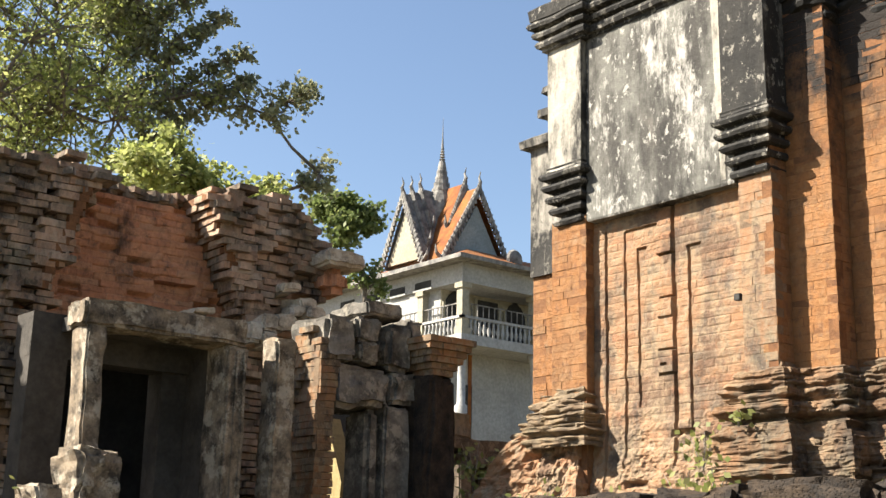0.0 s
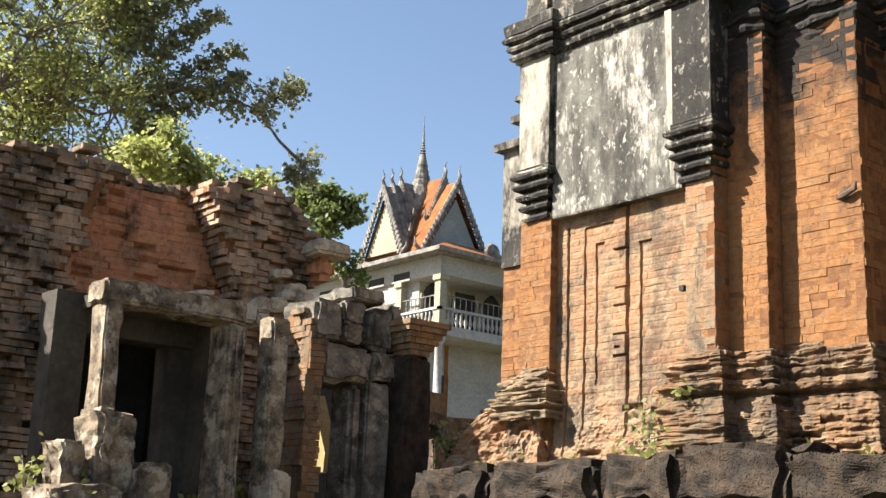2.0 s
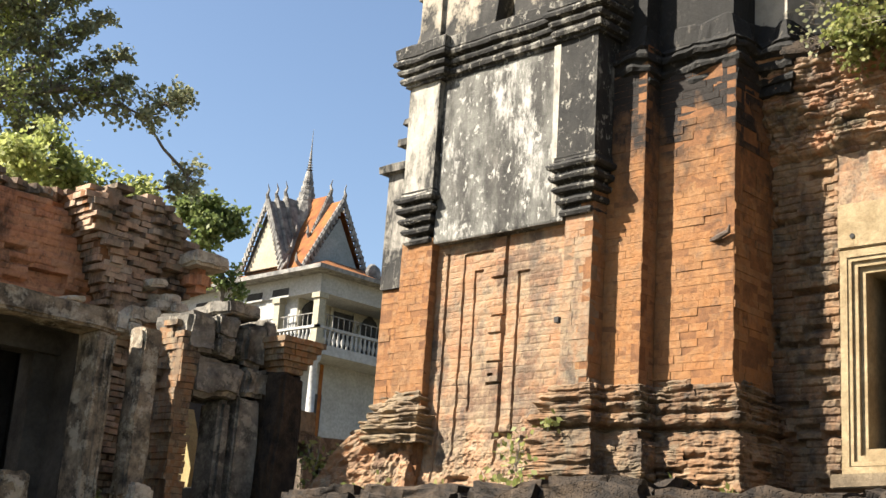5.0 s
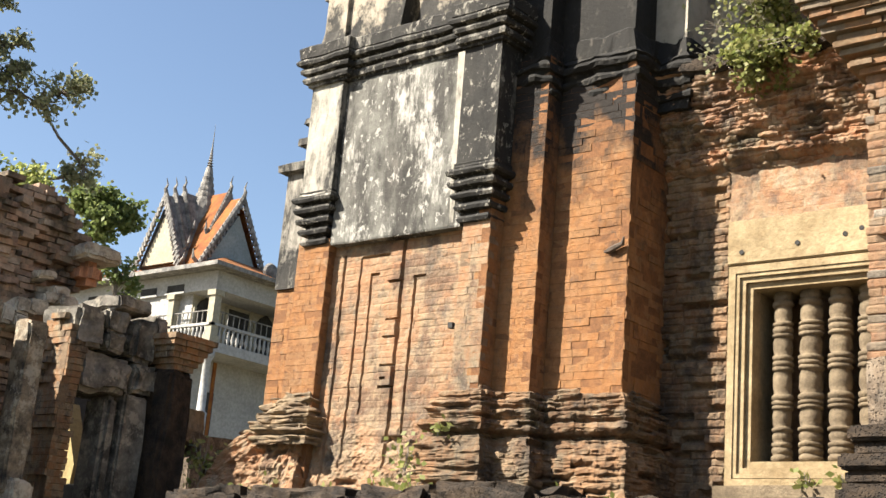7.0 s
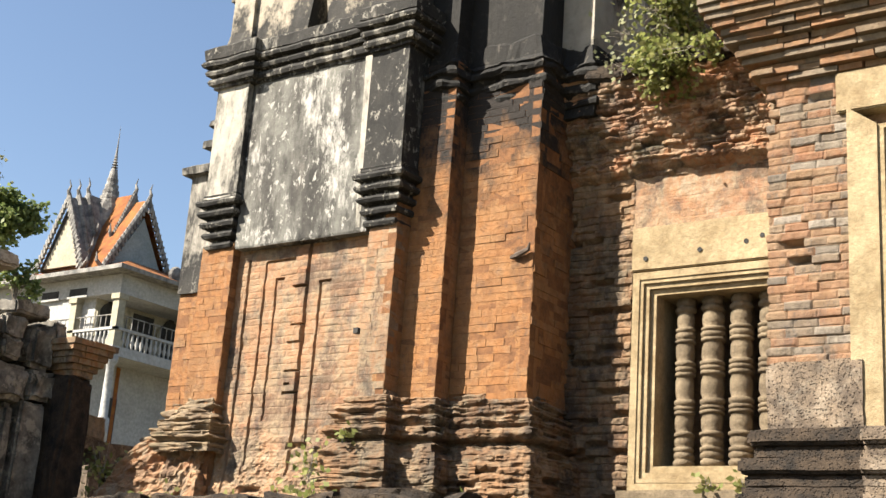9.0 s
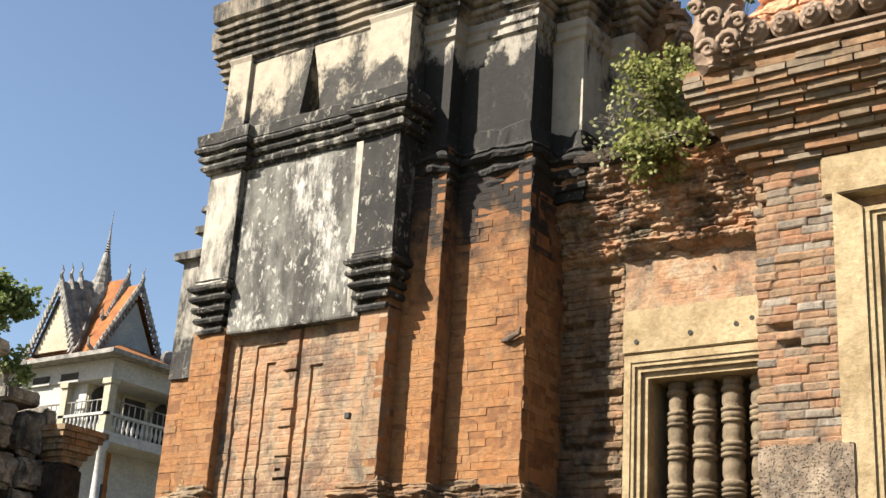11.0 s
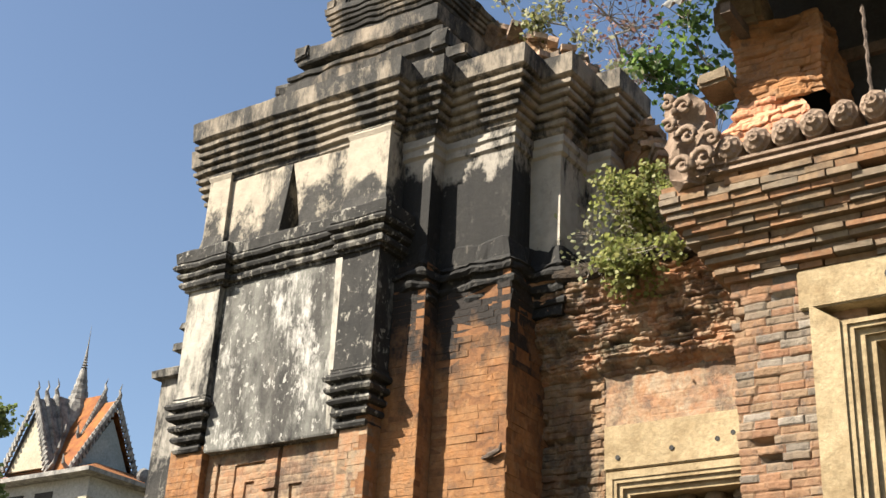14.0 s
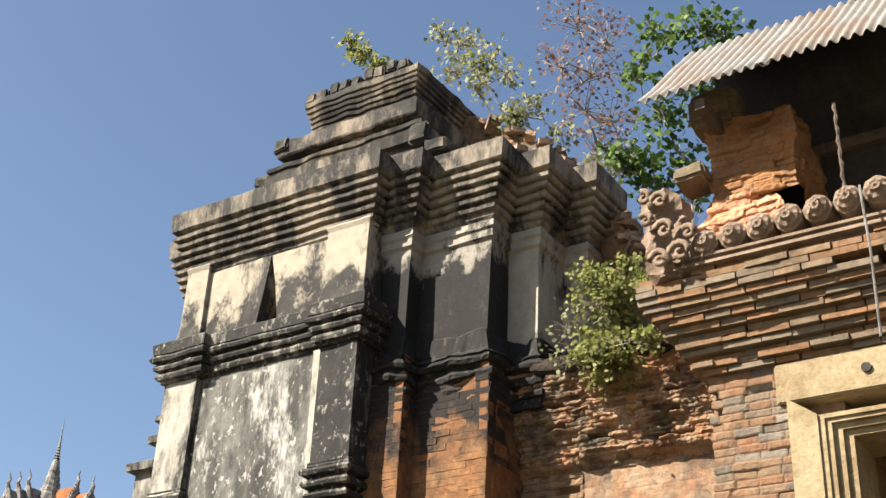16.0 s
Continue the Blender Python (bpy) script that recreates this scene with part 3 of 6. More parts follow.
def build_tower():
    # core behind the bricks
    low = [(-7.22, 7.02), (-5.39, 7.02), (-5.39, 7.04), (-5.09, 7.04), (-5.09, 7.2), (-4.47, 7.2), (-4.47, 8.3), (-3.6, 8.3), (-3.6, 11.1), (-7.5, 11.1), (-7.5, 7.22), (-7.22, 7.22)]
    part("core", stack(low, [(TERRACE_Z, 0.0), (5.6, 0.0)], MORTAR, "core", 0, 0), tower)
    m = Masonry(tower, BRICK_ORANGE, 11, 300, (-4.0, 3, 3.4))
    S = 3.04  # top of the moulded foot
    m.lay((PX0, 6.8), (-6.9, 6.8), S, 4.3)                       # left pilaster
    m.lay((-6.9, 6.8), (-6.9, 6.95), TERRACE_Z, 4.3, depth=0.06)
    m.lay((-7.67, 7.02), (PX0, 7.02), S, 4.35, jut=0.004)
    m.lay((-7.6, 7.4), (-7.6, 7.02), S, 4.9)
    m.build()
    m = Masonry(tower, BRICK_LIME, 17, 200, (-4.0, 3, 3.4))
    m.lay((-5.58, 6.8), (PX1 - 0.02, 6.8), S, 4.3)                # right pilaster
    m.build()
    m = Masonry(tower, BRICK_ALGAE_SHADE, 14, 300, (-4.0, 3, 3.4))     # the stepped side
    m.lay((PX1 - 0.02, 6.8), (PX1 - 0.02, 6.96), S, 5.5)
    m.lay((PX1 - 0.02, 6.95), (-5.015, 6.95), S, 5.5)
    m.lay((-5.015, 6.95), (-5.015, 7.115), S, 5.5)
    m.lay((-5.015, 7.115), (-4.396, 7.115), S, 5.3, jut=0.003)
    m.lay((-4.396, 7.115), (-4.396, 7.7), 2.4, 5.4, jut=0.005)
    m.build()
    # the blind door between the pilasters
    part("blind_door", skin([(-6.9, 6.875), (-5.56, 6.875)], [(LOW, 0.05), (2.4, 0.03), (2.7, 0.005), (2.95, 0.0), (4.30, 0.0)], BRICK_LIME, "blind_door", 0.052, 0.2, 0.003, 0.0025, 0.006, 0.01, (0.007, 0.008), 5, door_relief), tower, "blind door carved in brick with narrow grooves, limewashed and stained")
    h = Heap()
    h.box(-5.632, -5.592, 6.785, 6.83, 3.49, 3.53)
    part("beam_hole", h.mesh("beam_hole", DARK_VOID), tower, "small square hole")
    h = Heap()
    h.tube([(-4.58, 7.12, 4.02), (-4.50, 7.08, 4.02), (-4.42, 7.08, 4.05), (-4.40, 7.06, 4.09)], [0.012, 0.022, 0.018, 0.006], 6)
    part("peg", h.mesh("peg", WOOD_DARK), tower, "dark stub in the pilaster")
    # moulded feet: thin eroded layers over a worn plinth
    foot = [(LOW, 0.15), (2.40, 0.14), (2.55, 0.145), (2.66, 0.125), (2.72, 0.085), (2.735, 0.04), (2.75, 0.045), (2.765, 0.10), (2.80, 0.125), (2.835, 0.115), (2.845, 0.06), (2.86, 0.07),
            (2.875, 0.095), (2.915, 0.10), (2.925, 0.045), (2.94, 0.05), (2.95, 0.07), (2.985, 0.065), (2.995, 0.03), (3.01, 0.045), (3.04, 0.035), (3.055, 0.0), (3.09, -0.015)]
    ledges = lambda s, z: noise.fractal(Vector((s * 5, z * 22, 3)), 0.7, 2.0, 3) * 0.020
    part("moulded_foot", skin([(-5.62, 7.0), (-5.60, 6.8), (PX1, 6.8), (PX1, 6.95), (-5.015, 6.95), (-5.015, 7.115), (-4.396, 7.115), (-4.396, 7.75)], foot, BRICK_FOOT, "moulded_foot", 0.043, 0.17, 0.007, 0.009, 0.020, 0.05, (0.012, 0.0075), 8, ledges, None, 0.012), tower, "moulded brick foot, deeply weathered and stained")
    upper = [(2.68, 0.13), (2.74, 0.15), (2.755, 0.09), (2.77, 0.10), (2.79, 0.14), (2.83, 0.13), (2.84, 0.07), (2.86, 0.09), (2.90, 0.10), (2.91, 0.04), (2.93, 0.06), (2.97, 0.055), (2.98, 0.02), (3.03, 0.03), (3.06, 0.0), (3.10, -0.012)]
    part("moulded_foot", skin([(-7.6, 7.4), (-7.6, 7.0), (PX0, 7.0), (PX0, 6.8), (-6.93, 6.8), (-6.93, 6.97)], upper, BRICK_BASE, "moulded_foot", 0.043, 0.17, 0.007, 0.009, 0.020, 0.05, (0.012, 0.0075), 18, ledges, None, 0.012), tower, "moulded brick foot, deeply weathered and stained")

    def fallen(x, y, z):
        k = max(0.0, min(1.0, (z - 2.25) / 0.55))
        return (-6.97 + (x + 6.97) * (1 - 0.42 * k) if x < -6.97 else x), y

    part("foot_slope", skin([(-8.08, 7.5), (-8.08, 6.74), (-6.95, 6.74), (-6.95, 6.97)], [(LOW, 0.05), (2.4, 0.03), (2.55, 0.0), (2.7, -0.02), (2.80, -0.05)], BRICK_LIME, "foot_slope", 0.05, 0.19, 0.004, 0.006, 0.045, 0.06, (0.014, 0.010), 28, None, fallen, 0.03), tower, "collapsed slope of weathered brick")
    # stucco left of the front, above the brick
    part("side_stucco", stack([(-7.68, 7.0), (PX0 + 0.1, 7.0), (PX0 + 0.1, 7.6), (-7.68, 7.6)], [(4.0, 0.0), (5.0, 0.0), (5.01, 0.06), (5.07, 0.07), (5.10, 0.02), (5.12, -0.08), (5.24, -0.10), (5.27, -0.03), (5.33, -0.03), (5.36, -0.09), (5.44, -0.1), (5.47, -0.05), (5.52, -0.06), (5.56, -0.12), (5.7, -0.14)], STUCCO_FLAKED, "side_stucco", 0.012, 0.06), tower)
    # the plate between the upper pilasters, hanging over the brick
    part("stucco_plate", stack([(-6.88, 6.79), (-5.60, 6.79), (-5.60, 6.95), (-6.88, 6.95)], [(4.235, -0.006), (4.25, 0.0), (4.6, 0.0), (4.95, 0.0), (5.3, 0.0), (5.62, 0.0)], STUCCO_PANEL, "stucco_plate", 0.006, 0.05), tower, "grey stucco plate with white flakes")
    for x0, x1, mt in ((PX0, -6.88, STUCCO_PILLAR), (-5.66, PX1 + 0.02, STUCCO_DARK)):
        p = [(x0, 6.73), (x1, 6.73), (x1, 7.1), (x0, 7.1)]
        part("pilaster_shaft", stack(p, [(4.66, 0.0), (4.7, -0.012), (5.6, -0.012), (5.66, 0.0)], mt, "pilaster_shaft", 0.010, 0.06), tower)
        pr = [(4.25, -0.05)]
        for k, (z, o) in enumerate(((4.25, -0.05), (4.335, -0.03), (4.42, -0.01), (4.505, 0.01), (4.59, 0.025))):
            pr += roll(z, 0.06, o - 0.03, 0.045) + [(z + 0.085, o - 0.03)]
        part("capital", stack(p, pr[1:] + [(4.69, 0.0)], STUCCO_DARK, "capital", 0.010, 0.04), tower)
    # architrave over plate and pilasters
    arch = [(PX0 - 0.02, 6.72), (-6.84, 6.72), (-6.84, 6.78), (-5.66, 6.78), (-5.66, 6.72), (PX1 + 0.04, 6.72), (PX1 + 0.04, 7.2), (PX0 - 0.02, 7.2)]
    pr = [(5.6, 0.0)] + roll(5.62, 0.07, 0.0, 0.04) + roll(5.70, 0.06, 0.02, 0.04) + roll(5.77, 0.06, 0.05, 0.04) + [(5.84, 0.07), (5.93, 0.075), (5.95, 0.05), (5.97, -0.06), (6.02, -0.08)]
    part("architrave", stack(arch, pr, STUCCO_DARK, "architrave", 0.011, 0.05), tower)
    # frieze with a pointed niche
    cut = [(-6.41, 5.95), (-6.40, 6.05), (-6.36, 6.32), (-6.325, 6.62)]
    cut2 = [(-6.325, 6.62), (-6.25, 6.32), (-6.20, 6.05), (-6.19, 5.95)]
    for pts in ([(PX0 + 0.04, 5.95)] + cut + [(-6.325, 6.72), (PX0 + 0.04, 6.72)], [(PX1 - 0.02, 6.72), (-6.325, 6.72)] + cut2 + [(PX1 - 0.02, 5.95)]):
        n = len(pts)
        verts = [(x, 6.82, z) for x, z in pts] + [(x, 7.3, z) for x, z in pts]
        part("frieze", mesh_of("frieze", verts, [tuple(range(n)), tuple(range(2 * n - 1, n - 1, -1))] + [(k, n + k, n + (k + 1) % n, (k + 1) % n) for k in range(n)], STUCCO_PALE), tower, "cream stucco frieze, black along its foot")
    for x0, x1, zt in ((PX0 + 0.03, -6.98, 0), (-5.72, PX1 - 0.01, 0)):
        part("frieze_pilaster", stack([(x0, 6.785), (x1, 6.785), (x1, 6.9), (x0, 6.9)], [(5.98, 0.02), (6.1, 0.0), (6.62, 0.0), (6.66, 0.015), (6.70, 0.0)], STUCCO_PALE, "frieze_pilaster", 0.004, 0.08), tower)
    # niche back in near-black, so the recess's shade lies in its colour
    h = Heap()
    h.box(-6.45, -6.15, 7.0, 7.05, 5.95, 6.7)
    part("pointed_niche", h.mesh("pointed_niche", ROOM_DARK), tower, "back of the pointed niche, near-black for its shade")
    part("white_strip", stack([(-5.715, 6.776), (-5.655, 6.776), (-5.655, 6.9), (-5.715, 6.9)], [(4.27, -0.012), (4.7, 0.0), (5.2, 0.01), (5.6, 0.014)], STUCCO_PILLAR, "white_strip", 0.006, 0.03), tower, "strip of bare white stucco beside the plate")
    # the stepped sides, stuccoed above, with their own mouldings
    side = [(PX1 - 0.06, 6.95), (-5.015, 6.95), (-5.015, 7.115), (-4.396, 7.115), (-4.396, 7.4), (-4.14, 7.4), (-4.14, 7.78), (-3.93, 7.78), (-3.93, 8.04), (-4.6, 8.04), (-4.6, 11), (-7.4, 11), (-7.4, 7.4), (PX1 - 0.06, 7.4)]
    pr = [(5.1, -0.02)] + roll(5.19, 0.06, -0.03, 0.03) + roll(5.28, 0.07, -0.01, 0.035) + roll(5.38, 0.07, 0.0, 0.045) + [(5.47, 0.02), (5.52, -0.03), (5.66, -0.04), (5.68, -0.06)]
    part("side_moulding", stack(side, pr, STUCCO_SOOT, "side_moulding", 0.045, 0.045, 0.5, 12.0), tower, "crumbling black stucco moulding")
    front = side[:4] + [(-4.396, 7.5), (PX1 - 0.06, 7.5)]
    rear = [(-4.6, 7.4)] + side[5:9] + [(-4.6, 8.04)]
    rows = [(5.6, -0.055), (6.42, -0.05), (6.44, -0.025), (6.5, -0.03), (6.52, -0.012), (6.6, -0.03)]
    part("side_wall", stack(front, rows, STUCCO_SIDE, "side_wall", 0.012, 0.08), tower, "pale stucco, black with algae along its foot")
    part("side_wall", stack(rear, rows, STUCCO_BACK, "side_wall", 0.012, 0.08), tower, "bare cream stucco, broken at its edges")
    # great cornice, following the whole plan
    pr = [(6.54, -0.06), (6.58, -0.035), (6.61, -0.01), (6.645, -0.01)]
    for k in range(5):
        z, o = 6.65 + k * 0.07, 0.012 + k * 0.023
        pr += [(z, o), (z + 0.008, o + 0.012), (z + 0.038, o + 0.014), (z + 0.046, o - 0.012), (z + 0.066, o - 0.010)]
    pr += [(7.005, 0.12), (7.02, 0.135), (7.18, 0.145), (7.20, 0.12), (7.21, -0.2)]
    part("cornice", stack(TOWER, pr, STUCCO_MID, "cornice", 0.009, 0.05), tower, "deep cornice of thin stuccoed fillets, stained brown and black")
    # receding tiers above, in slabs and thin fillets
    fillets = lambda z0, z1, o, n: [q for k in range(n) for q in ((z0 + (z1 - z0) * k / n + 0.004, o + 0.014 * k), (z0 + (z1 - z0) * (k + 0.6) / n, o + 0.014 * k + 0.008), (z0 + (z1 - z0) * (k + 0.66) / n, o + 0.014 * k - 0.022), (z0 + (z1 - z0) * (k + 0.98) / n, o + 0.014 * k - 0.02))]
    tiers = (([(-6.72, 6.98), (-5.02, 6.98), (-5.02, 7.5), (-4.9, 7.5), (-4.9, 10.4), (-6.72, 10.4)], [(7.19, -0.04), (7.42, -0.05), (7.43, 0.0), (7.52, 0.015), (7.535, -0.02)] + fillets(7.54, 7.66, -0.05, 2)),
             ([(-6.60, 7.12), (-5.2, 7.12), (-5.2, 10.0), (-6.60, 10.0)], fillets(7.62, 7.78, -0.06, 3) + [(7.785, 0.035), (7.80, 0.045), (7.94, 0.05), (7.96, 0.02), (7.97, -0.1)]),
             ([(-6.50, 7.26), (-5.31, 7.26), (-5.31, 9.2), (-6.50, 9.2)], [(7.95, -0.06), (8.05, -0.07)] + fillets(8.06, 8.37, -0.05, 6) + [(8.38, 0.03), (8.44, 0.035), (8.46, -0.05)]))
    for k, (p, pr) in enumerate(tiers):
        part("tier", stack(p, pr, STUCCO_TOP, "tier", 0.020, 0.045, 0.7, 9.0), tower, "receding tier of worn stuccoed slabs")
    r = random.Random(4)
    for k in range(9):
        x = -6.47 + k * 0.125
        part("crown_block", chunk(x + r.uniform(-0.01, 0.01), 7.36, 8.49 + r.uniform(-0.02, 0.015) + 0.004 * k, 0.112, 0.26, 0.12, STUCCO_TOP, "crown_block", 0.02, 4, 0.15, r.uniform(-0.05, 0.05), k), tower)
    for x, z, w, hh in ((-6.62, 7.9, 0.16, 0.14), (-6.75, 7.58, 0.24, 0.1), (-5.06, 7.48, 0.2, 0.2), (-4.88, 7.3, 0.2, 0.12)):
        part("broken_block", chunk(x, 7.2 if x < -6 else 7.1, z, w, 0.3, hh, STUCCO_TOP, "broken_block", 0.025, 5, 0.12, 0.1, x), tower)
    # rubble slope of the fallen superstructure
    outline = [(-5.75, 8.55), (-5.35, 8.42), (-5.05, 8.15), (-4.78, 8.02), (-4.45, 7.74), (-4.30, 7.44), (-4.02, 7.18), (-3.80, 6.86), (-3.62, 6.50), (-3.55, 5.5), (-5.75, 5.5)]
    bm = bmesh.new()
    f = bm.faces.new([bm.verts.new((x, 8.02, z)) for x, z in reversed(outline)])
    ext = bmesh.ops.extrude_face_region(bm, geom=[f])
    bmesh.ops.translate(bm, vec=(0, 1.6, 0), verts=[v for v in ext["geom"] if isinstance(v, bmesh.types.BMVert)])
    bmesh.ops.recalc_face_normals(bm, faces=bm.faces)
    bmesh.ops.triangulate(bm, faces=bm.faces[:])
    for _ in range(6):
        bmesh.ops.subdivide_edges(bm, edges=[e for e in bm.edges if e.calc_length() > 0.07], cuts=1)
        bmesh.ops.triangulate(bm, faces=[q for q in bm.faces if len(q.verts) > 3])
    for v in bm.verts:
        v.co += noise.noise_vector(v.co * 6) * 0.05 + noise.noise_vector(v.co * 17) * 0.03
    me = bpy.data.meshes.new("rubble_slope")
    bm.to_mesh(me)
    bm.free()
    me.materials.append(BRICK_FOOT)
    part("rubble_slope", me, tower, "slope of fallen brick and earth")
    rb = Masonry(tower, BRICK_DARK, 16, 160, (-4, 5, 7.5))
    for k in range(190):
        q = r.uniform(0, 7.99)
        (xa, za), (xb, zb) = outline[int(q)], outline[int(q) + 1]
        x, z = xa + (xb - xa) * (q % 1), za + (zb - za) * (q % 1)
        rb.loose(x + r.uniform(-0.04, 0.04), 8.02 + r.uniform(-0.04, 0.7), z + r.uniform(-0.06, 0.05), r.uniform(0.08, 0.2), r.uniform(0.08, 0.13), 0.05, r.uniform(0, 3), r.uniform(-0.5, 0.5))
    for k in range(70):
        x = r.uniform(-5.1, -4.2)
        rb.loose(x, r.uniform(7.3, 7.9), 7.23 + r.uniform(0, 0.05) + max(0, -4.5 - x) * 0.2, r.uniform(0.08, 0.2), 0.12, 0.05, r.uniform(0, 3), r.uniform(-0.3, 0.3))
    rb.build()


build_tower()

# ---- the gallery wall with its baluster window ----
WY = 8.43
gallery = thing("gallery_wall", "brick gallery wall with a ragged corbelled cornice", "wall", at=(-3.7, WY, TERRACE_Z))


def lathe(profile, cx, cy, sides=14):
    verts, faces = [], []
    for z, r in profile:
        verts += [(cx + r * math.cos(a * math.tau / sides), cy + r * math.sin(a * math.tau / sides), z) for a in range(sides)]
    for i in range(len(profile) - 1):
        for a in range(sides):
            faces.append((i * sides + a, i * sides + (a + 1) % sides, (i + 1) * sides + (a + 1) % sides, (i + 1) * sides + a))
    faces += [tuple(range(sides - 1, -1, -1)), tuple((len(profile) - 1) * sides + a for a in range(sides))]
    return verts, faces


def build_gallery():
    h = Heap()
    h.box(-4.9, -4.2, WY + 0.09, WY + 0.6, 0, 5.6)
    h.box(-4.2, -2.86, WY + 0.09, WY + 0.6, 0, 2.7)
    h.box(-4.2, -2.86, WY + 0.09, WY + 0.6, 4.15, 5.6)
    h.box(-2.86, 0.6, WY + 0.09, WY + 0.6, 0, 5.6)
    h.box(-4.7, 0.6, WY + 2.0, WY + 2.2, 0, 5.6)
    h.box(-4.7, 0.6, WY + 0.6, WY + 2.0, 5.4, 5.6)
    part("core", h.mesh("core", MORTAR), gallery)
    m = Masonry(gallery, BRICK_TAN, 21, 300, (-3, 4, 3.5))
    part("smooth_brick", skin([(-4.36, WY), (-2.5, WY)], [(4.56, 0.0), (5.02, 0.0)], BRICK_LIME, "smooth_brick", 0.055, 0.22, 0.0015, 0.0015, 0.004, 0.006, (0.012, 0.010), 27), gallery, "smooth worn brick above the lintel")
    m.lay((-4.34, WY), (-2.5, WY), 1.8, 2.6, jut=0.01)
    m.build()
    # darker brick colour here deepens the shadow the tower casts on this strip
    part("crumbling_brick", skin([(-4.95, WY), (-4.33, WY)], [(1.8, 0.0), (5.02, 0.0)], BRICK_FOOT, "crumbling_brick", 0.056, 0.2, 0.012, 0.016, 0.018, 0.16, (0.012, 0.009), 33), gallery, "crumbling brick with lost pieces, coloured dark for the tower's shadow")
    part("corbelled_cornice", skin([(-4.95, WY), (-2.5, WY)], [(4.96, 0.0), (5.0, 0.03), (5.05, 0.09), (5.10, 0.10), (5.13, 0.05), (5.22, 0.06), (5.30, 0.12), (5.42, 0.16), (5.50, 0.14), (5.60, 0.20), (5.76, 0.24)], BRICK_CRUMBLE, "corbelled_cornice", 0.036, 0.16, 0.012, 0.024, 0.032, 0.12, (0.013, 0.008), 63, lambda s, z: noise.noise(Vector((s * 2.3, z * 3, 7))) * 0.04, None, 0.02), gallery, "ragged eroded brick cornice")
    part("ledge", chunk(-3.65, WY + 0.1, 5.8, 2.0, 0.75, 0.12, LATERITE_DARK, "ledge", 0.06, 8, 0.2), gallery)
    part("lintel", chunk(-3.45, WY + 0.13, 4.4, 1.75, 0.32, 0.345, SANDSTONE, "lintel", 0.006, 4, 0.03), gallery, "smooth yellow sandstone lintel with peg holes")
    hh = Heap()
    for x, z in ((-4.21, 4.32), (-3.775, 4.345), (-3.30, 4.40), (-3.42, 4.37)):
        v, f = lathe([(0, 0.019), (0.02, 0.019)], 0, 0, 10)
        hh.add([(x + a, WY - 0.036 + cz, z + b) for a, b, cz in v], f)
    part("peg_holes", hh.mesh("peg_holes", DARK_VOID), gallery, "dark round peg holes")


build_gallery()
window = thing("window_1", "yellow sandstone window frame with turned stone balusters", "window", "", "structure", (-3.55, WY, 2.62))


def build_window():
    x0, x1, z0, z1 = -4.31, -2.82, 2.60, 4.215
    steps = [(0.0, 0.055, -0.03), (0.055, 0.03, -0.02), (0.085, 0.04, 0.0), (0.125, 0.045, 0.03)]
    h = Heap()
    for off, w, dy in steps:
        a0, a1, b0, b1 = x0 + off, x1 - off, z0 + off * 1.1, z1 - off
        y = WY + dy
        for q in ([(a0, b0), (a0 + w, b0 + w), (a0 + w, b1 - w), (a0, b1)], [(a0, b1), (a0 + w, b1 - w), (a1 - w, b1 - w), (a1, b1)],
                  [(a1, b1), (a1 - w, b1 - w), (a1 - w, b0 + w), (a1, b0)], [(a1, b0), (a1 - w, b0 + w), (a0 + w, b0 + w), (a0, b0)]):
            lip = [(px, y, pz) for px, pz in q] + [(px, y + 0.35, pz) for px, pz in q]
            h.add(lip, [(0, 3, 2, 1), (4, 5, 6, 7), (0, 1, 5, 4), (1, 2, 6, 5), (2, 3, 7, 6), (3, 0, 4, 7)])
    part("window_frame", h.mesh("window_frame", SANDSTONE), window, "moulded yellow sandstone frame, stepped inwards")
    part("window_sill", chunk(-3.6, WY + 0.02, 2.55, 1.5, 0.3, 0.1, SANDSTONE_WARM, "window_sill", 0.012, 3, 0.1), window)
    pr = [(2.80, 0.075)]
    z, k = 2.80, 0
    seq = [0.05, 0.05, 0.04, 0.07, 0.04, 0.12, 0.035, 0.035, 0.05, 0.16, 0.04, 0.04, 0.04, 0.13, 0.035, 0.05, 0.035, 0.11, 0.05, 0.06]
    for s in seq:
        r = 0.088 if s <= 0.05 else (0.080 if k % 2 else 0.077)
        pr += [(z + 0.004, r * 0.86), (z + s * 0.25, r), (z + s * 0.75, r), (z + s - 0.004, r * 0.86)]
        z += s
        k += 1
    pr += [(z, 0.07), (4.2, 0.07)]
    for i in range(5):
        x = -3.985 + i * 0.218
        rr = random.Random(i)
        v, f = lathe([(zz, r * (0.88 if i == 0 else 1.0)) for zz, r in pr], x, WY + 0.21, 16)
        v = [tuple(Vector(p) + noise.noise_vector(Vector(p) * 9 + Vector((i * 7, 0, 0))) * (0.012 if i < 2 else 0.005)) for p in v]
        part("baluster", mesh_of("baluster", v, f, SANDSTONE_WARM, True), window, "turned stone baluster, eroded" if i < 2 else "turned stone baluster")


build_window()

# the gallery stands a little nearer than its drawing plane
for ob in (gallery, window):
    eye = Vector((0, 0, 1.6))
    ob.location = eye + (ob.location - eye) * 0.902
    ob.scale = (0.902, 0.902, 0.902)

# ---- the portico ----
PY = 6.9
portico = thing("portico", "brick portico with a sandstone doorway and flaring brick cornice", "portico", at=(-1, PY, TERRACE_Z))


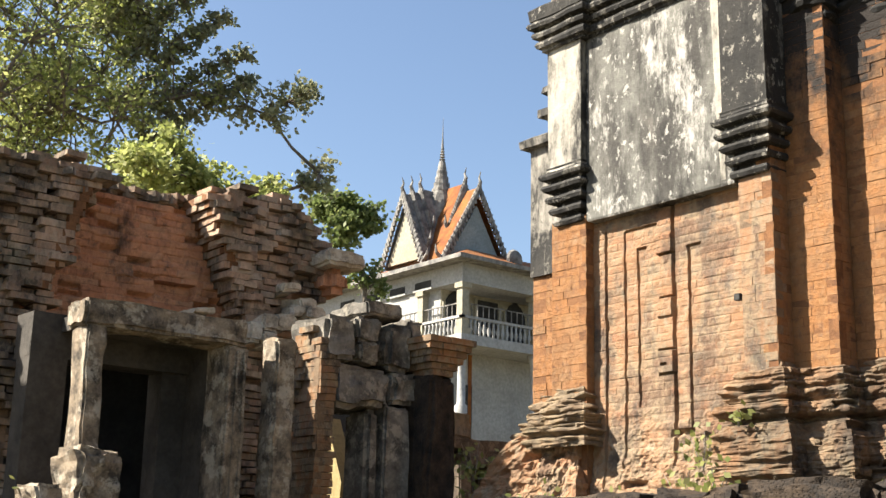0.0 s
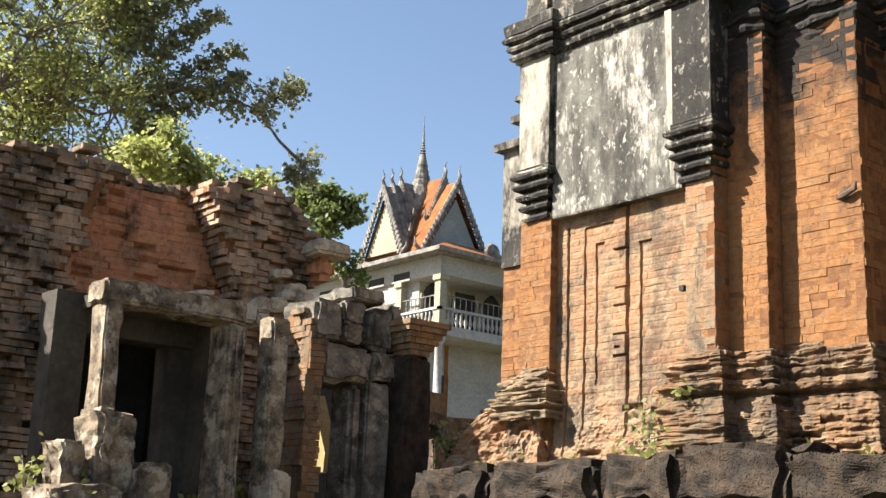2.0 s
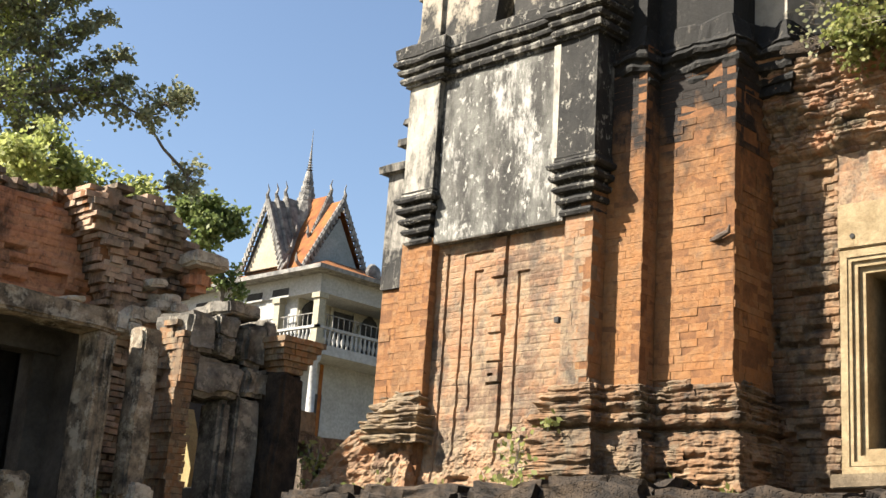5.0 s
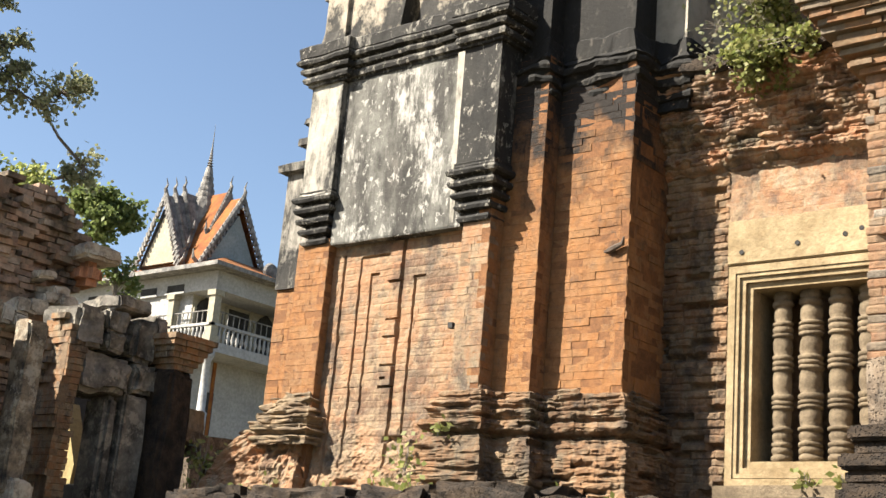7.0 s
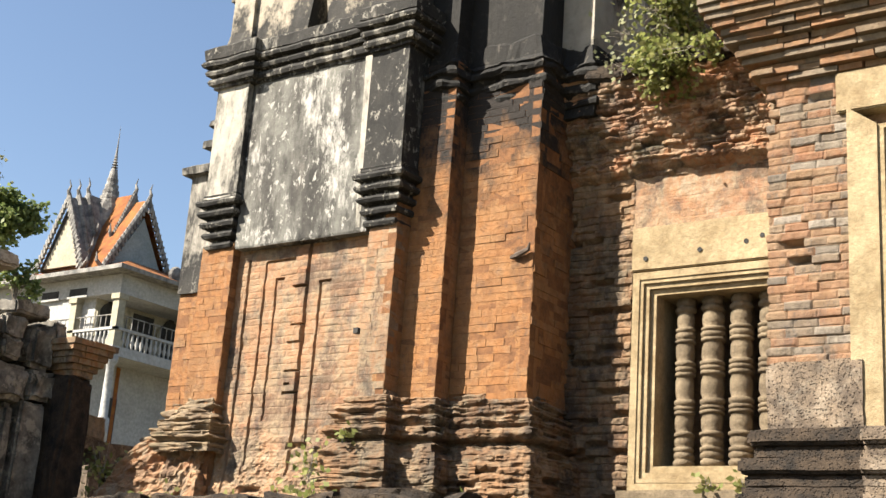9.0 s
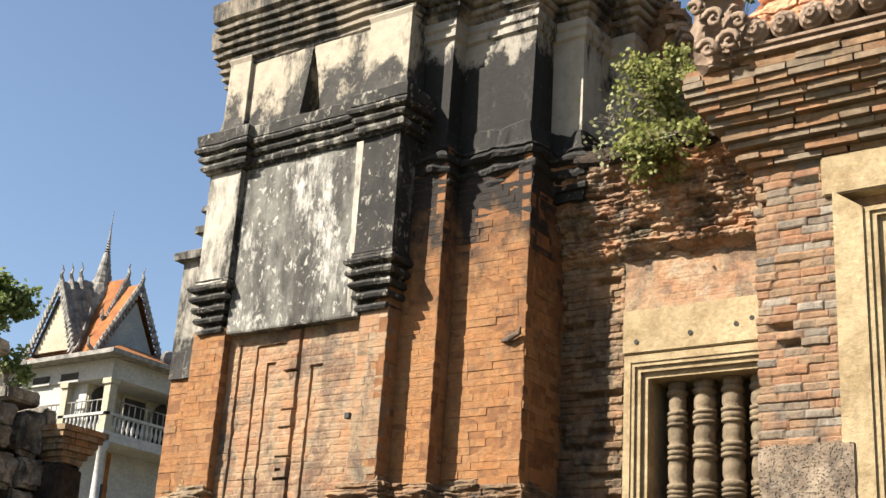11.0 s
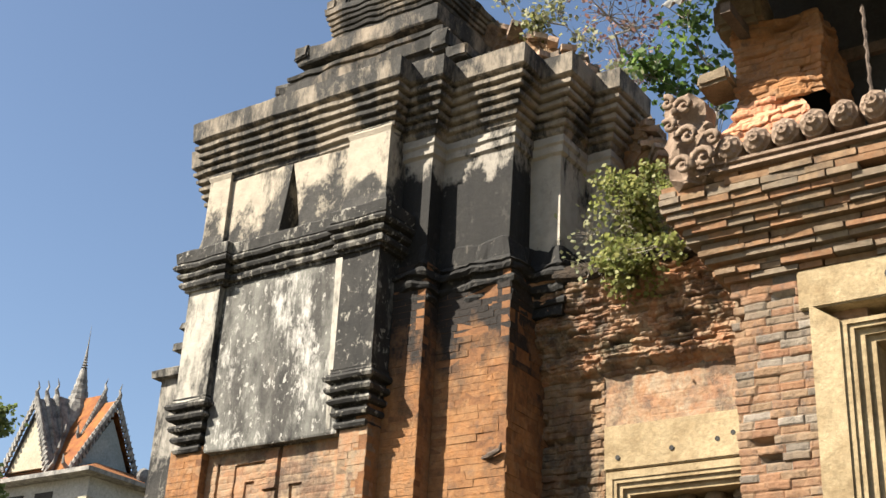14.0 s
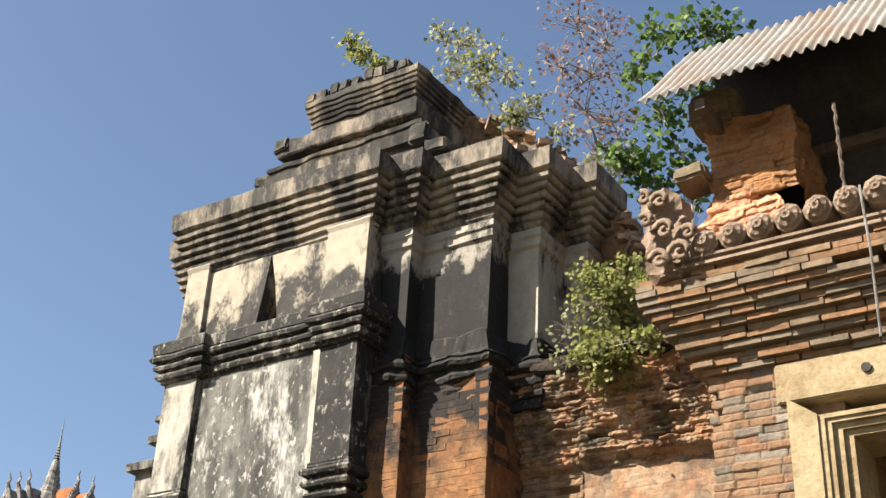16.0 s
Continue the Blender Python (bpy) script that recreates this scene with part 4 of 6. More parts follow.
def build_portico():
    h = Heap()
    h.box(-2.62, -1.9, PY + 0.09, PY + 1.45, 0, 5.6)
    h.box(-0.7, 0.7, PY + 0.09, PY + 1.45, 0, 5.6)
    h.box(-1.9, -0.7, PY + 0.3, PY + 1.45, 4.65, 5.6)
    h.box(-2.5, 0.7, PY + 0.55, PY + 1.45, 5.5, 5.9)
    part("core", h.mesh("core", MORTAR), portico)
    m = Masonry(portico, BRICK_PATCHY, 31, 300, (-2, 4, 4))
    part("patched_brick", skin([(-2.68, PY + 0.02), (-2.68, PY), (-2.2, PY)], [(3.13, 0.0), (4.84, 0.0)], BRICK_PATCHY, "patched_brick", 0.052, 0.16, 0.007, 0.007, 0.007, 0.06, (0.008, 0.008), 44), portico, "crumbling orange, grey and limewashed brickwork")
    m.lay((-2.68, PY + 1.5), (-2.68, PY + 0.05), 2.4, 4.83, jut=0.004)
    m.lay((-0.35, PY), (0.7, PY), 2.4, 4.83)
    m.build()
    c = Masonry(portico, BRICK_CORNICE, 32, 200, (-2, 4, 5))
    c2 = Masonry(portico, BRICK_CORNICE, 33, 100, (-2, 4, 5.5))
    rows = [(4.83, 0.03, 0.055), (4.885, 0.075, 0.05), (4.935, 0.05, 0.05), (4.985, 0.11, 0.055), (5.04, 0.15, 0.05), (5.09, 0.13, 0.055), (5.145, 0.19, 0.06), (5.205, 0.215, 0.06), (5.265, 0.25, 0.06), (5.325, 0.285, 0.06), (5.385, 0.31, 0.06), (5.445, 0.32, 0.06), (5.505, 0.315, 0.06), (5.565, 0.30, 0.06)]
    for z, o, hh in [(4.83 + (z - 4.83) * 0.77, o * 0.95, hh * 0.77) for z, o, hh in rows]:
        a, b = (-2.68 - o * 1.08, PY - o), (0.9, PY - o)
        w = c if z < 5.19 else c2
        w.lay(a, b, z, z + hh, h=hh, depth=0.42, jut=0.011, gap=0.004, length=0.24, miss=0.015)
        w.lay((a[0], PY + 1.2), a, z, z + hh, h=hh, depth=0.3, jut=0.012, gap=0.006, length=0.26)
    c.build()
    c2.build()
    part("laterite_footing", chunk(-2.4, PY + 0.14, 2.93, 0.56, 0.36, 0.41, LATERITE, "laterite_footing", 0.012, 5, 0.05), portico, "pitted brown laterite block")
    for z0, z1, o in ((2.24, 2.42, 0.16), (2.42, 2.5, 0.10), (2.5, 2.58, 0.14), (2.58, 2.66, 0.05), (2.66, 2.74, 0.09)):
        part("base_moulding", chunk(-2.42, PY + 0.2 - o, (z0 + z1) / 2, 0.56 + o * 1.2, 0.5, z1 - z0 + 0.004, LATERITE_DARK, "base_moulding", 0.01, 4, 0.2, 0, z0), portico)
        part("base_moulding", chunk(-1.95, PY + 0.18 - o, (z0 + z1) / 2, 0.34, 0.5, z1 - z0 + 0.004, LATERITE, "base_moulding", 0.012, 3, 0.2, 0, z1), portico)


build_portico()
door = thing("door_1", "open doorway with stepped yellow sandstone jambs and lintel", "doorway", "", "structure", (-1.3, PY, TERRACE_Z))


def build_door():
    h = Heap()
    for off, w, dy in ((0.0, 0.17, -0.03), (0.17, 0.035, -0.015), (0.205, 0.035, 0.0), (0.24, 0.05, 0.03), (0.29, 0.05, 0.06)):
        x0, x1, z1 = -2.2 + off, -0.4 - off, 4.6 - off * 0.75
        y = PY + dy
        for q in ([(x0, 2.3), (x0 + w, 2.3), (x0 + w, z1 - w * 0.75), (x0, z1)], [(x1, z1), (x1 - w, z1 - w * 0.75), (x1 - w, 2.3), (x1, 2.3)]):
            lip = [(px, y, pz) for px, pz in q] + [(px, y + 0.4, pz) for px, pz in q]
            h.add(lip, CUBE if q[0][0] < -1.3 else CUBE)
        if off > 0:
            q = [(x0, z1), (x0 + w, z1 - w * 0.75), (x1 - w, z1 - w * 0.75), (x1, z1)]
            lip = [(px, y, pz) for px, pz in q] + [(px, y + 0.4, pz) for px, pz in q]
            h.add(lip, CUBE)
    part("door_frame", h.mesh("door_frame", SANDSTONE), door, "moulded yellow sandstone jambs")
    part("lintel", chunk(-1.3, PY + 0.16, 4.70, 1.92, 0.38, 0.25, SANDSTONE, "lintel", 0.006, 4, 0.04), door, "yellow sandstone lintel with a peg hole")
    v, f = lathe([(0, 0.03), (0.03, 0.03)], 0, 0, 10)
    part("peg_hole", mesh_of("peg_hole", [(-1.72 + a, PY - 0.045 + c, 4.70 + b) for a, b, c in v], f, DARK_VOID), door)
    # flat dark sheet whose colour stands for the shade within the portico
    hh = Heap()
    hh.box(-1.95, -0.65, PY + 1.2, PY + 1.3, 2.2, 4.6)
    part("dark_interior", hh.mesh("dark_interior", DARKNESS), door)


build_door()

# ---- carved ornament and roof over the portico ----
def build_frieze():
    t = thing("carved_frieze", "pinkish carved sandstone frieze with a row of round bosses", "frieze", at=(-1.5, 6.6, 5.43))
    h = Heap()
    for z0, z1, y in ((5.435, 5.46, 6.57), (5.46, 5.485, 6.60), (5.485, 5.505, 6.575)):
        h.box(-2.75, 0.9, y, 7.1, z0, z1, 0.004)
    part("moulding", h.mesh("moulding", SANDSTONE_PINK), t)
    for k in range(19):
        x = -2.53 + k * 0.178
        bm = bmesh.new()
        prof = []
        for i in range(9):
            for j in range(17):
                r, a = 0.092 * i / 8, math.tau * j / 16
                relief = 0.085 * math.cos(r / 0.092 * 1.4) + 0.007 * math.cos(r * 190) + 0.006 * math.cos(a * 8) * (r / 0.092)
                prof.append((x + r * math.cos(a) * 0.95, 6.60 - relief, 5.585 + 0.012 * k + r * math.sin(a)))
        for j in range(17):
            a = math.tau * j / 16
            prof.append((x + 0.092 * math.cos(a) * 0.95, 6.72, 5.585 + 0.012 * k + 0.092 * math.sin(a)))
        faces = [(i * 17 + j, (i + 1) * 17 + j, (i + 1) * 17 + j + 1, i * 17 + j + 1) for i in range(9) for j in range(16)]
        prof = [tuple(Vector(p) + noise.noise_vector(Vector(p) * 14 + Vector((k, 0, 0))) * 0.008) for p in prof]
        bm.free()
        part("boss", mesh_of("boss", prof, faces, SANDSTONE_PINK), t, "round ringed boss of worn pink sandstone")
    # serpent crest at the corner, kept a plain carved slab
    crest = thing("corner_crest", "upright carved sandstone crest at the cornice corner", "ornament", at=(-2.9, 6.62, 5.6))
    outline = [(-2.98, 5.58), (-2.66, 5.64), (-2.62, 5.78), (-2.64, 5.86), (-2.70, 5.88), (-2.72, 5.98), (-2.78, 6.03), (-2.77, 6.16), (-2.84, 6.23), (-2.93, 6.25), (-3.05, 6.24), (-3.06, 6.12), (-3.03, 6.02), (-3.06, 5.92), (-3.02, 5.85), (-3.03, 5.72)]
    bm = bmesh.new()
    f = bm.faces.new([bm.verts.new((x, 6.52, z)) for x, z in reversed(outline)])
    ext = bmesh.ops.extrude_face_region(bm, geom=[f])
    bmesh.ops.translate(bm, vec=(0, 0.24, 0), verts=[v for v in ext["geom"] if isinstance(v, bmesh.types.BMVert)])
    bmesh.ops.recalc_face_normals(bm, faces=bm.faces)
    bmesh.ops.triangulate(bm, faces=bm.faces[:])
    for _ in range(4):
        bmesh.ops.subdivide_edges(bm, edges=[e for e in bm.edges if e.calc_length() > 0.035], cuts=1)
        bmesh.ops.triangulate(bm, faces=[q for q in bm.faces if len(q.verts) > 3])
    for v in bm.verts:
        p = v.co
        d, a = math.hypot(p.x + 2.72, p.z - 5.6), math.atan2(p.z - 5.6, p.x + 2.72)
        swirl = abs(math.sin(a * 5.5 + d * 9)) * 0.06 + abs(math.sin(d * 17)) * 0.03
        v.co += Vector((0, swirl if p.y < 6.6 else 0, 0)) + noise.noise_vector(p * 12) * 0.012
    me = bpy.data.meshes.new("crest_slab")
    bm.to_mesh(me)
    bm.free()
    me.materials.append(SANDSTONE_PINK)
    part("crest_slab", me, crest)
    for cx, cz, R, turns in ((-2.76, 5.72, 0.085, 1.6), (-2.90, 5.70, 0.07, -1.5), (-2.86, 5.90, 0.075, 1.5), (-2.98, 6.0, 0.05, -1.4), (-2.88, 6.12, 0.07, 1.6), (-2.99, 6.17, 0.05, 1.3), (-2.70, 5.84, 0.05, -1.4)):
        h = Heap()
        path = [(cx + R * u * math.cos(turns * math.tau * u), 6.50, cz + R * u * math.sin(abs(turns) * math.tau * u)) for u in [0.12 + 0.88 * i / 16 for i in range(17)]]
        h.tube(path, [0.012 + 0.012 * i / 16 for i in range(17)], 6)
        part("scroll", h.mesh("scroll", SANDSTONE_PINK, True), crest)
    crest.location = (-2.80, 6.62, 5.40)


build_frieze()


def build_roof():
    t = thing("sheet_roof", "rusty corrugated metal roof sheltering the portico attic", "roof", at=(-1.2, 7.2, 6.8))
    ey, ez, sl = 6.5, 6.72, radians(47)
    for k in range(4):
        x0 = -2.92 + k * 0.85
        verts, faces = [], []
        nu, nv = 73, 6
        for i in range(nu):
            for j in range(nv):
                x, s = x0 + 0.9 * i / (nu - 1), 1.5 * j / (nv - 1)
                wv = 0.018 * math.sin(i / (nu - 1) * 12 * math.tau) + k * 0.004
                sag = noise.noise(Vector((x * 1.5, s * 1.5, k))) * 0.03
                verts.append((x, ey + s * math.cos(sl) - wv * math.sin(sl), ez + s * math.sin(sl) + wv * math.cos(sl) + sag))
        faces = [(i * nv + j, (i + 1) * nv + j, (i + 1) * nv + j + 1, i * nv + j + 1) for i in range(nu - 1) for j in range(nv - 1)]
        ob = part("roof_sheet", mesh_of("roof_sheet", verts, faces, SHEET, True), t)
        so = ob.modifiers.new("thick", "SOLIDIFY")
        so.thickness = 0.004
    h = Heap()
    for x in (-2.55, -0.6):
        h.box(x, x + 0.07, 6.6, 7.6, 6.60, 6.68)
    h.box(-2.7, 0.4, 7.5, 7.57, 6.6, 6.68)
    part("rafters", h.mesh("rafters", WOOD_DARK), t)
    # dark sheet added to paint the deep shade under the metal roof
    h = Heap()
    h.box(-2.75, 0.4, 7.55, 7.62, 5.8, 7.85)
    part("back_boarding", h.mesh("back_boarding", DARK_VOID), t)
    # leftovers of the brick gable under the sheet
    g = thing("gable_stub", "broken brick gable stub under the metal roof", "brickwork", at=(-2.45, 7.0, 5.5))
    torn = lambda s, z: noise.noise(Vector((s * 4, z * 5, 1))) * 0.05
    part("brickwork", skin([(-2.60, 7.5), (-2.60, 6.95), (-2.02, 6.95), (-2.02, 7.5)], [(6.05, 0.02), (6.12, 0.0), (6.70, 0.0)], BRICK_ORANGE, "brickwork", 0.05, 0.2, 0.010, 0.018, 0.020, 0.08, (0.012, 0.008), 71, torn), g, "stub of orange brickwork")
    part("brickwork", skin([(-2.70, 7.5), (-2.70, 6.88), (-2.12, 6.88), (-2.12, 7.5)], [(5.42, 0.04), (5.7, 0.0), (5.95, -0.03), (6.10, -0.08)], BRICK_RED, "brickwork", 0.055, 0.2, 0.012, 0.020, 0.022, 0.12, (0.012, 0.009), 75, torn), g, "hollowed red brick under the stub")
    part("block", chunk(-2.55, 7.02, 6.80, 0.34, 0.34, 0.26, SANDSTONE_WARM, "block", 0.02, 3, 0.15), g)
    part("block", chunk(-2.70, 6.92, 6.27, 0.22, 0.3, 0.1, SANDSTONE_WARM, "block", 0.02, 3, 0.2), g)
    h = Heap()
    h.tube([(-1.69 + 0.004 * math.sin(k * 2.1), 6.75, 5.70 + 0.042 * k) for k in range(19)], [0.009 + 0.006 * (k % 2) for k in range(19)], 6)
    tagged(new("hanging_chain", h.mesh("hanging_chain", WOOD_DARK)), "thin dark hanging chain under the roof", "chain")
    h = Heap()
    h.tube([(-1.56, 6.64, 5.58), (-1.54, 6.5, 5.66), (-1.53, 6.47, 5.55), (-1.515, 6.46, 5.2), (-1.53, 6.5, 4.70)], [0.008] * 5, 6)
    tagged(new("dangling_cable", h.mesh("dangling_cable", GREY_TRIM)), "pale cable hanging over the brick cornice", "cable")


build_roof()

# ---- the ruined gate ----
RX = -8.5
ruin = thing("ruined_gate", "ruined brick gate building, blackened and crumbling, facing the tower", "ruin", at=(RX - 0.5, 4.5, 0))


def ruin_top(y):
    pts = [(1.0, 4.35), (2.99, 4.30), (3.6, 4.36), (4.43, 4.34), (4.77, 4.40), (5.18, 4.42), (5.45, 4.38), (5.62, 4.24), (5.81, 3.95), (5.95, 3.7)]
    for (a, za), (b, zb) in zip(pts, pts[1:]):
        if a <= y <= b:
            return za + (zb - za) * (y - a) / (b - a)
    return 4.3


def build_ruin():
    for x0, x1, y0, y1, z0, z1 in ((RX - 0.55, RX - 0.1, 0.5, 3.46, 0, 4.1), (RX - 0.62, RX - 0.42, 3.46, 5.2, 3.35, 4.25), (RX - 0.55, RX - 0.1, 5.1, 5.68, 0, 4.05)):
        h = Heap()
        h.box(x0, x1, y0, y1, z0, z1)
        part("core", h.mesh("core", MORTAR), ruin)
    # near-black box added behind the doorway to paint in its shade
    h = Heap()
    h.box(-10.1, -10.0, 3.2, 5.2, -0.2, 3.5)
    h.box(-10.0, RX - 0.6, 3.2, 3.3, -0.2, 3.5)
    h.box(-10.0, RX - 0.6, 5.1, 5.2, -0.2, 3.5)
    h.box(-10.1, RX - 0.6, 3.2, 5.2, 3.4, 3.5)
    part("chamber", h.mesh("chamber", ROOM_DARK), ruin, "near-black box added for the shade behind the doorway")
    m = Masonry(ruin, BRICK_DARK, 51, 300, (-6, 4.4, 3.2))
    y0 = 1.4
    jag = lambda s, r: ruin_top(y0 + s) + r.uniform(-0.10, 0.06)

    def void(s, z):
        y = y0 + s
        k = (z - 3.5) / 0.85
        return (z > 3.45 and 3.60 + 0.30 * k < y < 5.06 - 0.40 * k) or (3.64 < y < 5.0 and z < 3.5)

    m.lay((RX, y0), (RX, 5.72), 1.2, 4.5, jut=0.030, miss=0.06, length=0.15, gap=0.006, h=0.048, depth=0.2, top=jag, skip=void,
          lean=lambda s, z: noise.noise(Vector((s * 1.6, z * 2.2, 1))) * 0.12 + noise.noise(Vector((s * 5, z * 7, 4))) * 0.05)
    # stepped flanks of the fallen vault
    for k in range(17):
        z = 3.50 + k * 0.051
        yl = 5.06 - k * 0.024
        m.lay((RX - 0.45, yl), (RX + 0.03, yl - 0.02), z, z + 0.05, h=0.05, depth=0.25, jut=0.022, length=0.18)
        m.lay((RX + 0.03, yl - 0.02), (RX + 0.03, yl + 0.14), z, z + 0.05, h=0.05, depth=0.2, jut=0.03, length=0.13, miss=0.1)
        yr = 3.58 + k * 0.018
        m.lay((RX + 0.05, yr), (RX - 0.4, yr), z, z + 0.05, h=0.05, depth=0.2, jut=0.03, length=0.18, miss=0.1)
    m.build()
    # loose bricks on the wall head
    m = Masonry(ruin, BRICK_DARK, 54, 170, (-6, 4.4, 4.2))
    r = random.Random(8)
    for k in range(240):
        y = r.uniform(1.6, 5.66)
        inner = 3.8 < y < 4.75
        m.loose(RX + (r.uniform(-0.42, -0.3) if inner else r.uniform(-0.4, 0.02)), y, ruin_top(y) + (r.uniform(-0.02, 0.02) if inner else r.uniform(-0.18, 0.03)), r.uniform(0.07, 0.17), r.uniform(0.08, 0.13), 0.046, r.uniform(0, 3.1), r.uniform(-0.15, 0.15))
    m.build()
    part("vault_wall", skin([(RX - 0.27, 3.40), (RX - 0.27, 5.16)], [(3.38, 0.0), (4.30, 0.0)], BRICK_RED, "vault_wall", 0.05, 0.17, 0.007, 0.010, 0.012, 0.10, (0.011, 0.009), 52, lambda s, z: -0.08 if 1.1 < s + noise.noise(Vector((s * 9, z * 9, 1))) * 0.07 < 1.36 and 3.64 < z < 3.75 else 0.0, None, 0.02), ruin, "back wall of the fallen vault in stained red brick")
    part("capstone", chunk(RX + 0.05, 5.72, 4.03, 0.45, 0.34, 0.11, SANDSTONE_GREY, "capstone", 0.03, 6, 0.2), ruin, "projecting grey capstone")
    part("corbel_block", chunk(RX, 5.70, 3.88, 0.4, 0.2, 0.2, BRICK_RED, "corbel_block", 0.03, 5, 0.3), ruin)
    for k, (y, z, w, hh) in enumerate(((5.02, 3.40, 0.13, 0.16), (5.14, 3.47, 0.14, 0.1), (5.26, 3.5, 0.18, 0.1), (5.13, 3.36, 0.14, 0.1), (4.62, 3.49, 0.16, 0.04), (5.42, 3.66, 0.17, 0.08), (5.32, 3.76, 0.14, 0.07), (5.48, 3.58, 0.18, 0.09), (5.36, 3.6, 0.12, 0.08))):
        part("rubble_block", chunk(RX + 0.06, y, z, 0.3, w, hh, SANDSTONE_GREY, "rubble_block", 0.03, 5, 0.2, 0.2 * math.sin(k * 3), k), ruin)


build_ruin()


def build_brick_pier():
    t = thing("brick_pier", "pale crumbling brick pier with square beam holes beside the gate", "pier", at=(-8.5, 5.7, 0))
    h = Heap()
    h.box(-8.68, -8.42, 5.62, 5.67, 0, 3.35)
    part("core", h.mesh("core", MORTAR), t)
    p = Masonry(t, BRICK_TAN, 53, 200, (-6, 5.6, 3))
    holes = ((0.17, 3.33), (0.20, 3.22), (0.17, 3.10), (0.16, 2.97), (0.28, 3.40), (0.22, 2.52), (0.10, 2.52))
    rough = lambda s, z: noise.noise(Vector((s * 4, z * 3, 8))) * 0.035
    p.lay((-8.72, 5.6), (-8.36, 5.6), 0.0, 3.56, h=0.05, jut=0.010, length=0.17, gap=0.003, depth=0.16, miss=0.02, top=lambda s, rr: 3.52 - abs(s - 0.18) * 0.5 + rr.uniform(-0.08, 0.03), skip=lambda s, z: any(abs(s - a) < 0.05 and abs(z - b) < 0.03 for a, b in holes), lean=rough)
    p.lay((-8.36, 5.6), (-8.36, 5.66), 0.0, 3.4, h=0.05, jut=0.008, length=0.12, gap=0.003, depth=0.14, lean=rough)
    p.build()


build_brick_pier()
gate_door = thing("door_2", "dark doorway framed by weathered carved sandstone, broken jamb", "doorway", "", "structure", (RX, 4.45, 0))


def build_gate_door():
    part("lintel", chunk(RX + 0.12, 4.37, 3.375, 0.30, 1.16, 0.17, LICHEN, "lintel", 0.03, 10, 0.12), gate_door, "weathered sandstone lintel with lichen")
    part("jamb", chunk(RX + 0.14, 3.885, 2.80, 0.22, 0.125, 0.98, LICHEN, "jamb", 0.022, 10, 0.12), gate_door, "broken carved jamb")
    part("jamb", chunk(RX + 0.12, 4.875, 1.65, 0.28, 0.165, 3.28, LICHEN, "jamb", 0.02, 10, 0.1), gate_door, "carved sandstone jamb, striped with lichen")
    # fluted bands down the sound jamb
    for k in range(3):
        part("band", chunk(RX + 0.265, 4.815 + k * 0.055, 1.65, 0.02, 0.022, 3.2, LICHEN, "band", 0.006, 6, 0.2, 0, k), gate_door)
    # inner frame slabs, their colour darkened to imitate shade in the doorway
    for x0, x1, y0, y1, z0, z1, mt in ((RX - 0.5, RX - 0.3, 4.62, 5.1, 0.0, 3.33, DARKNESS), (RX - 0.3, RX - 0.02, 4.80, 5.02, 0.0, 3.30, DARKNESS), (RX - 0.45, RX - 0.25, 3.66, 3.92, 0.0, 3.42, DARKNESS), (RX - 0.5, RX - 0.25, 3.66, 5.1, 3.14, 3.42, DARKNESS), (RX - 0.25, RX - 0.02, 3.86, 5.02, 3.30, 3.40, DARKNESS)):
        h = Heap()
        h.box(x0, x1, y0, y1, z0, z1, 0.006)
        part("frame_slab", h.mesh("frame_slab", mt), gate_door, "plain grey-brown inner frame slab, darkened for the doorway's shade")


build_gate_door()


def build_fallen_stones():
    made = []
    for x, y, z, sx, sy, sz, rg in ((-8.05, 3.80, 2.23, 0.32, 0.28, 0.55, 0.05), (-8.0, 4.06, 1.93, 0.4, 0.24, 0.5, 0.035), (-8.05, 3.52, 2.1, 0.25, 0.16, 0.4, 0.05), (-7.9, 3.55, 1.85, 0.4, 0.5, 0.3, 0.05)):
        ob = new("stone_fragment", chunk(x, y, z, sx, sy, sz, LICHEN, "stone_fragment", rg, 9, 0.12, 0.15))
        made.append(tagged(ob, "broken grey sandstone fragment before the ruined doorway", "stone", "fallen stones"))
    base = new("stone_plinth", chunk(-8.0, 3.75, 0.75, 0.9, 1.3, 2.1, LATERITE, "stone_plinth", 0.03, 5, 0.08))
    made.append(tagged(base, "low laterite plinth under the fallen stones", "plinth"))
    pil = thing("stone_pillar", "leaning weathered sandstone pillar before the brick pier", "pillar", at=(RX + 0.2, 5.25, 0))
    part("shaft", chunk(RX + 0.2, 5.23, 2.75, 0.2, 0.165, 1.25, LICHEN, "shaft", 0.025, 10, 0.12), pil)
    part("foot", chunk(RX + 0.22, 5.27, 0.95, 0.3, 0.2, 2.55, SANDSTONE_GREY, "foot", 0.03, 8, 0.1), pil)
    return made + [pil]


# the free-standing frame and stones stand well before the brick front
for ob, k in [(ruin, 1.14), (gate_door, 0.96)] + [(q, 0.96) for q in build_fallen_stones()]:
    eye = Vector((0, 0, 1.6))
    ob.location = eye + (ob.location - eye) * k
    ob.scale = (k, k, k)


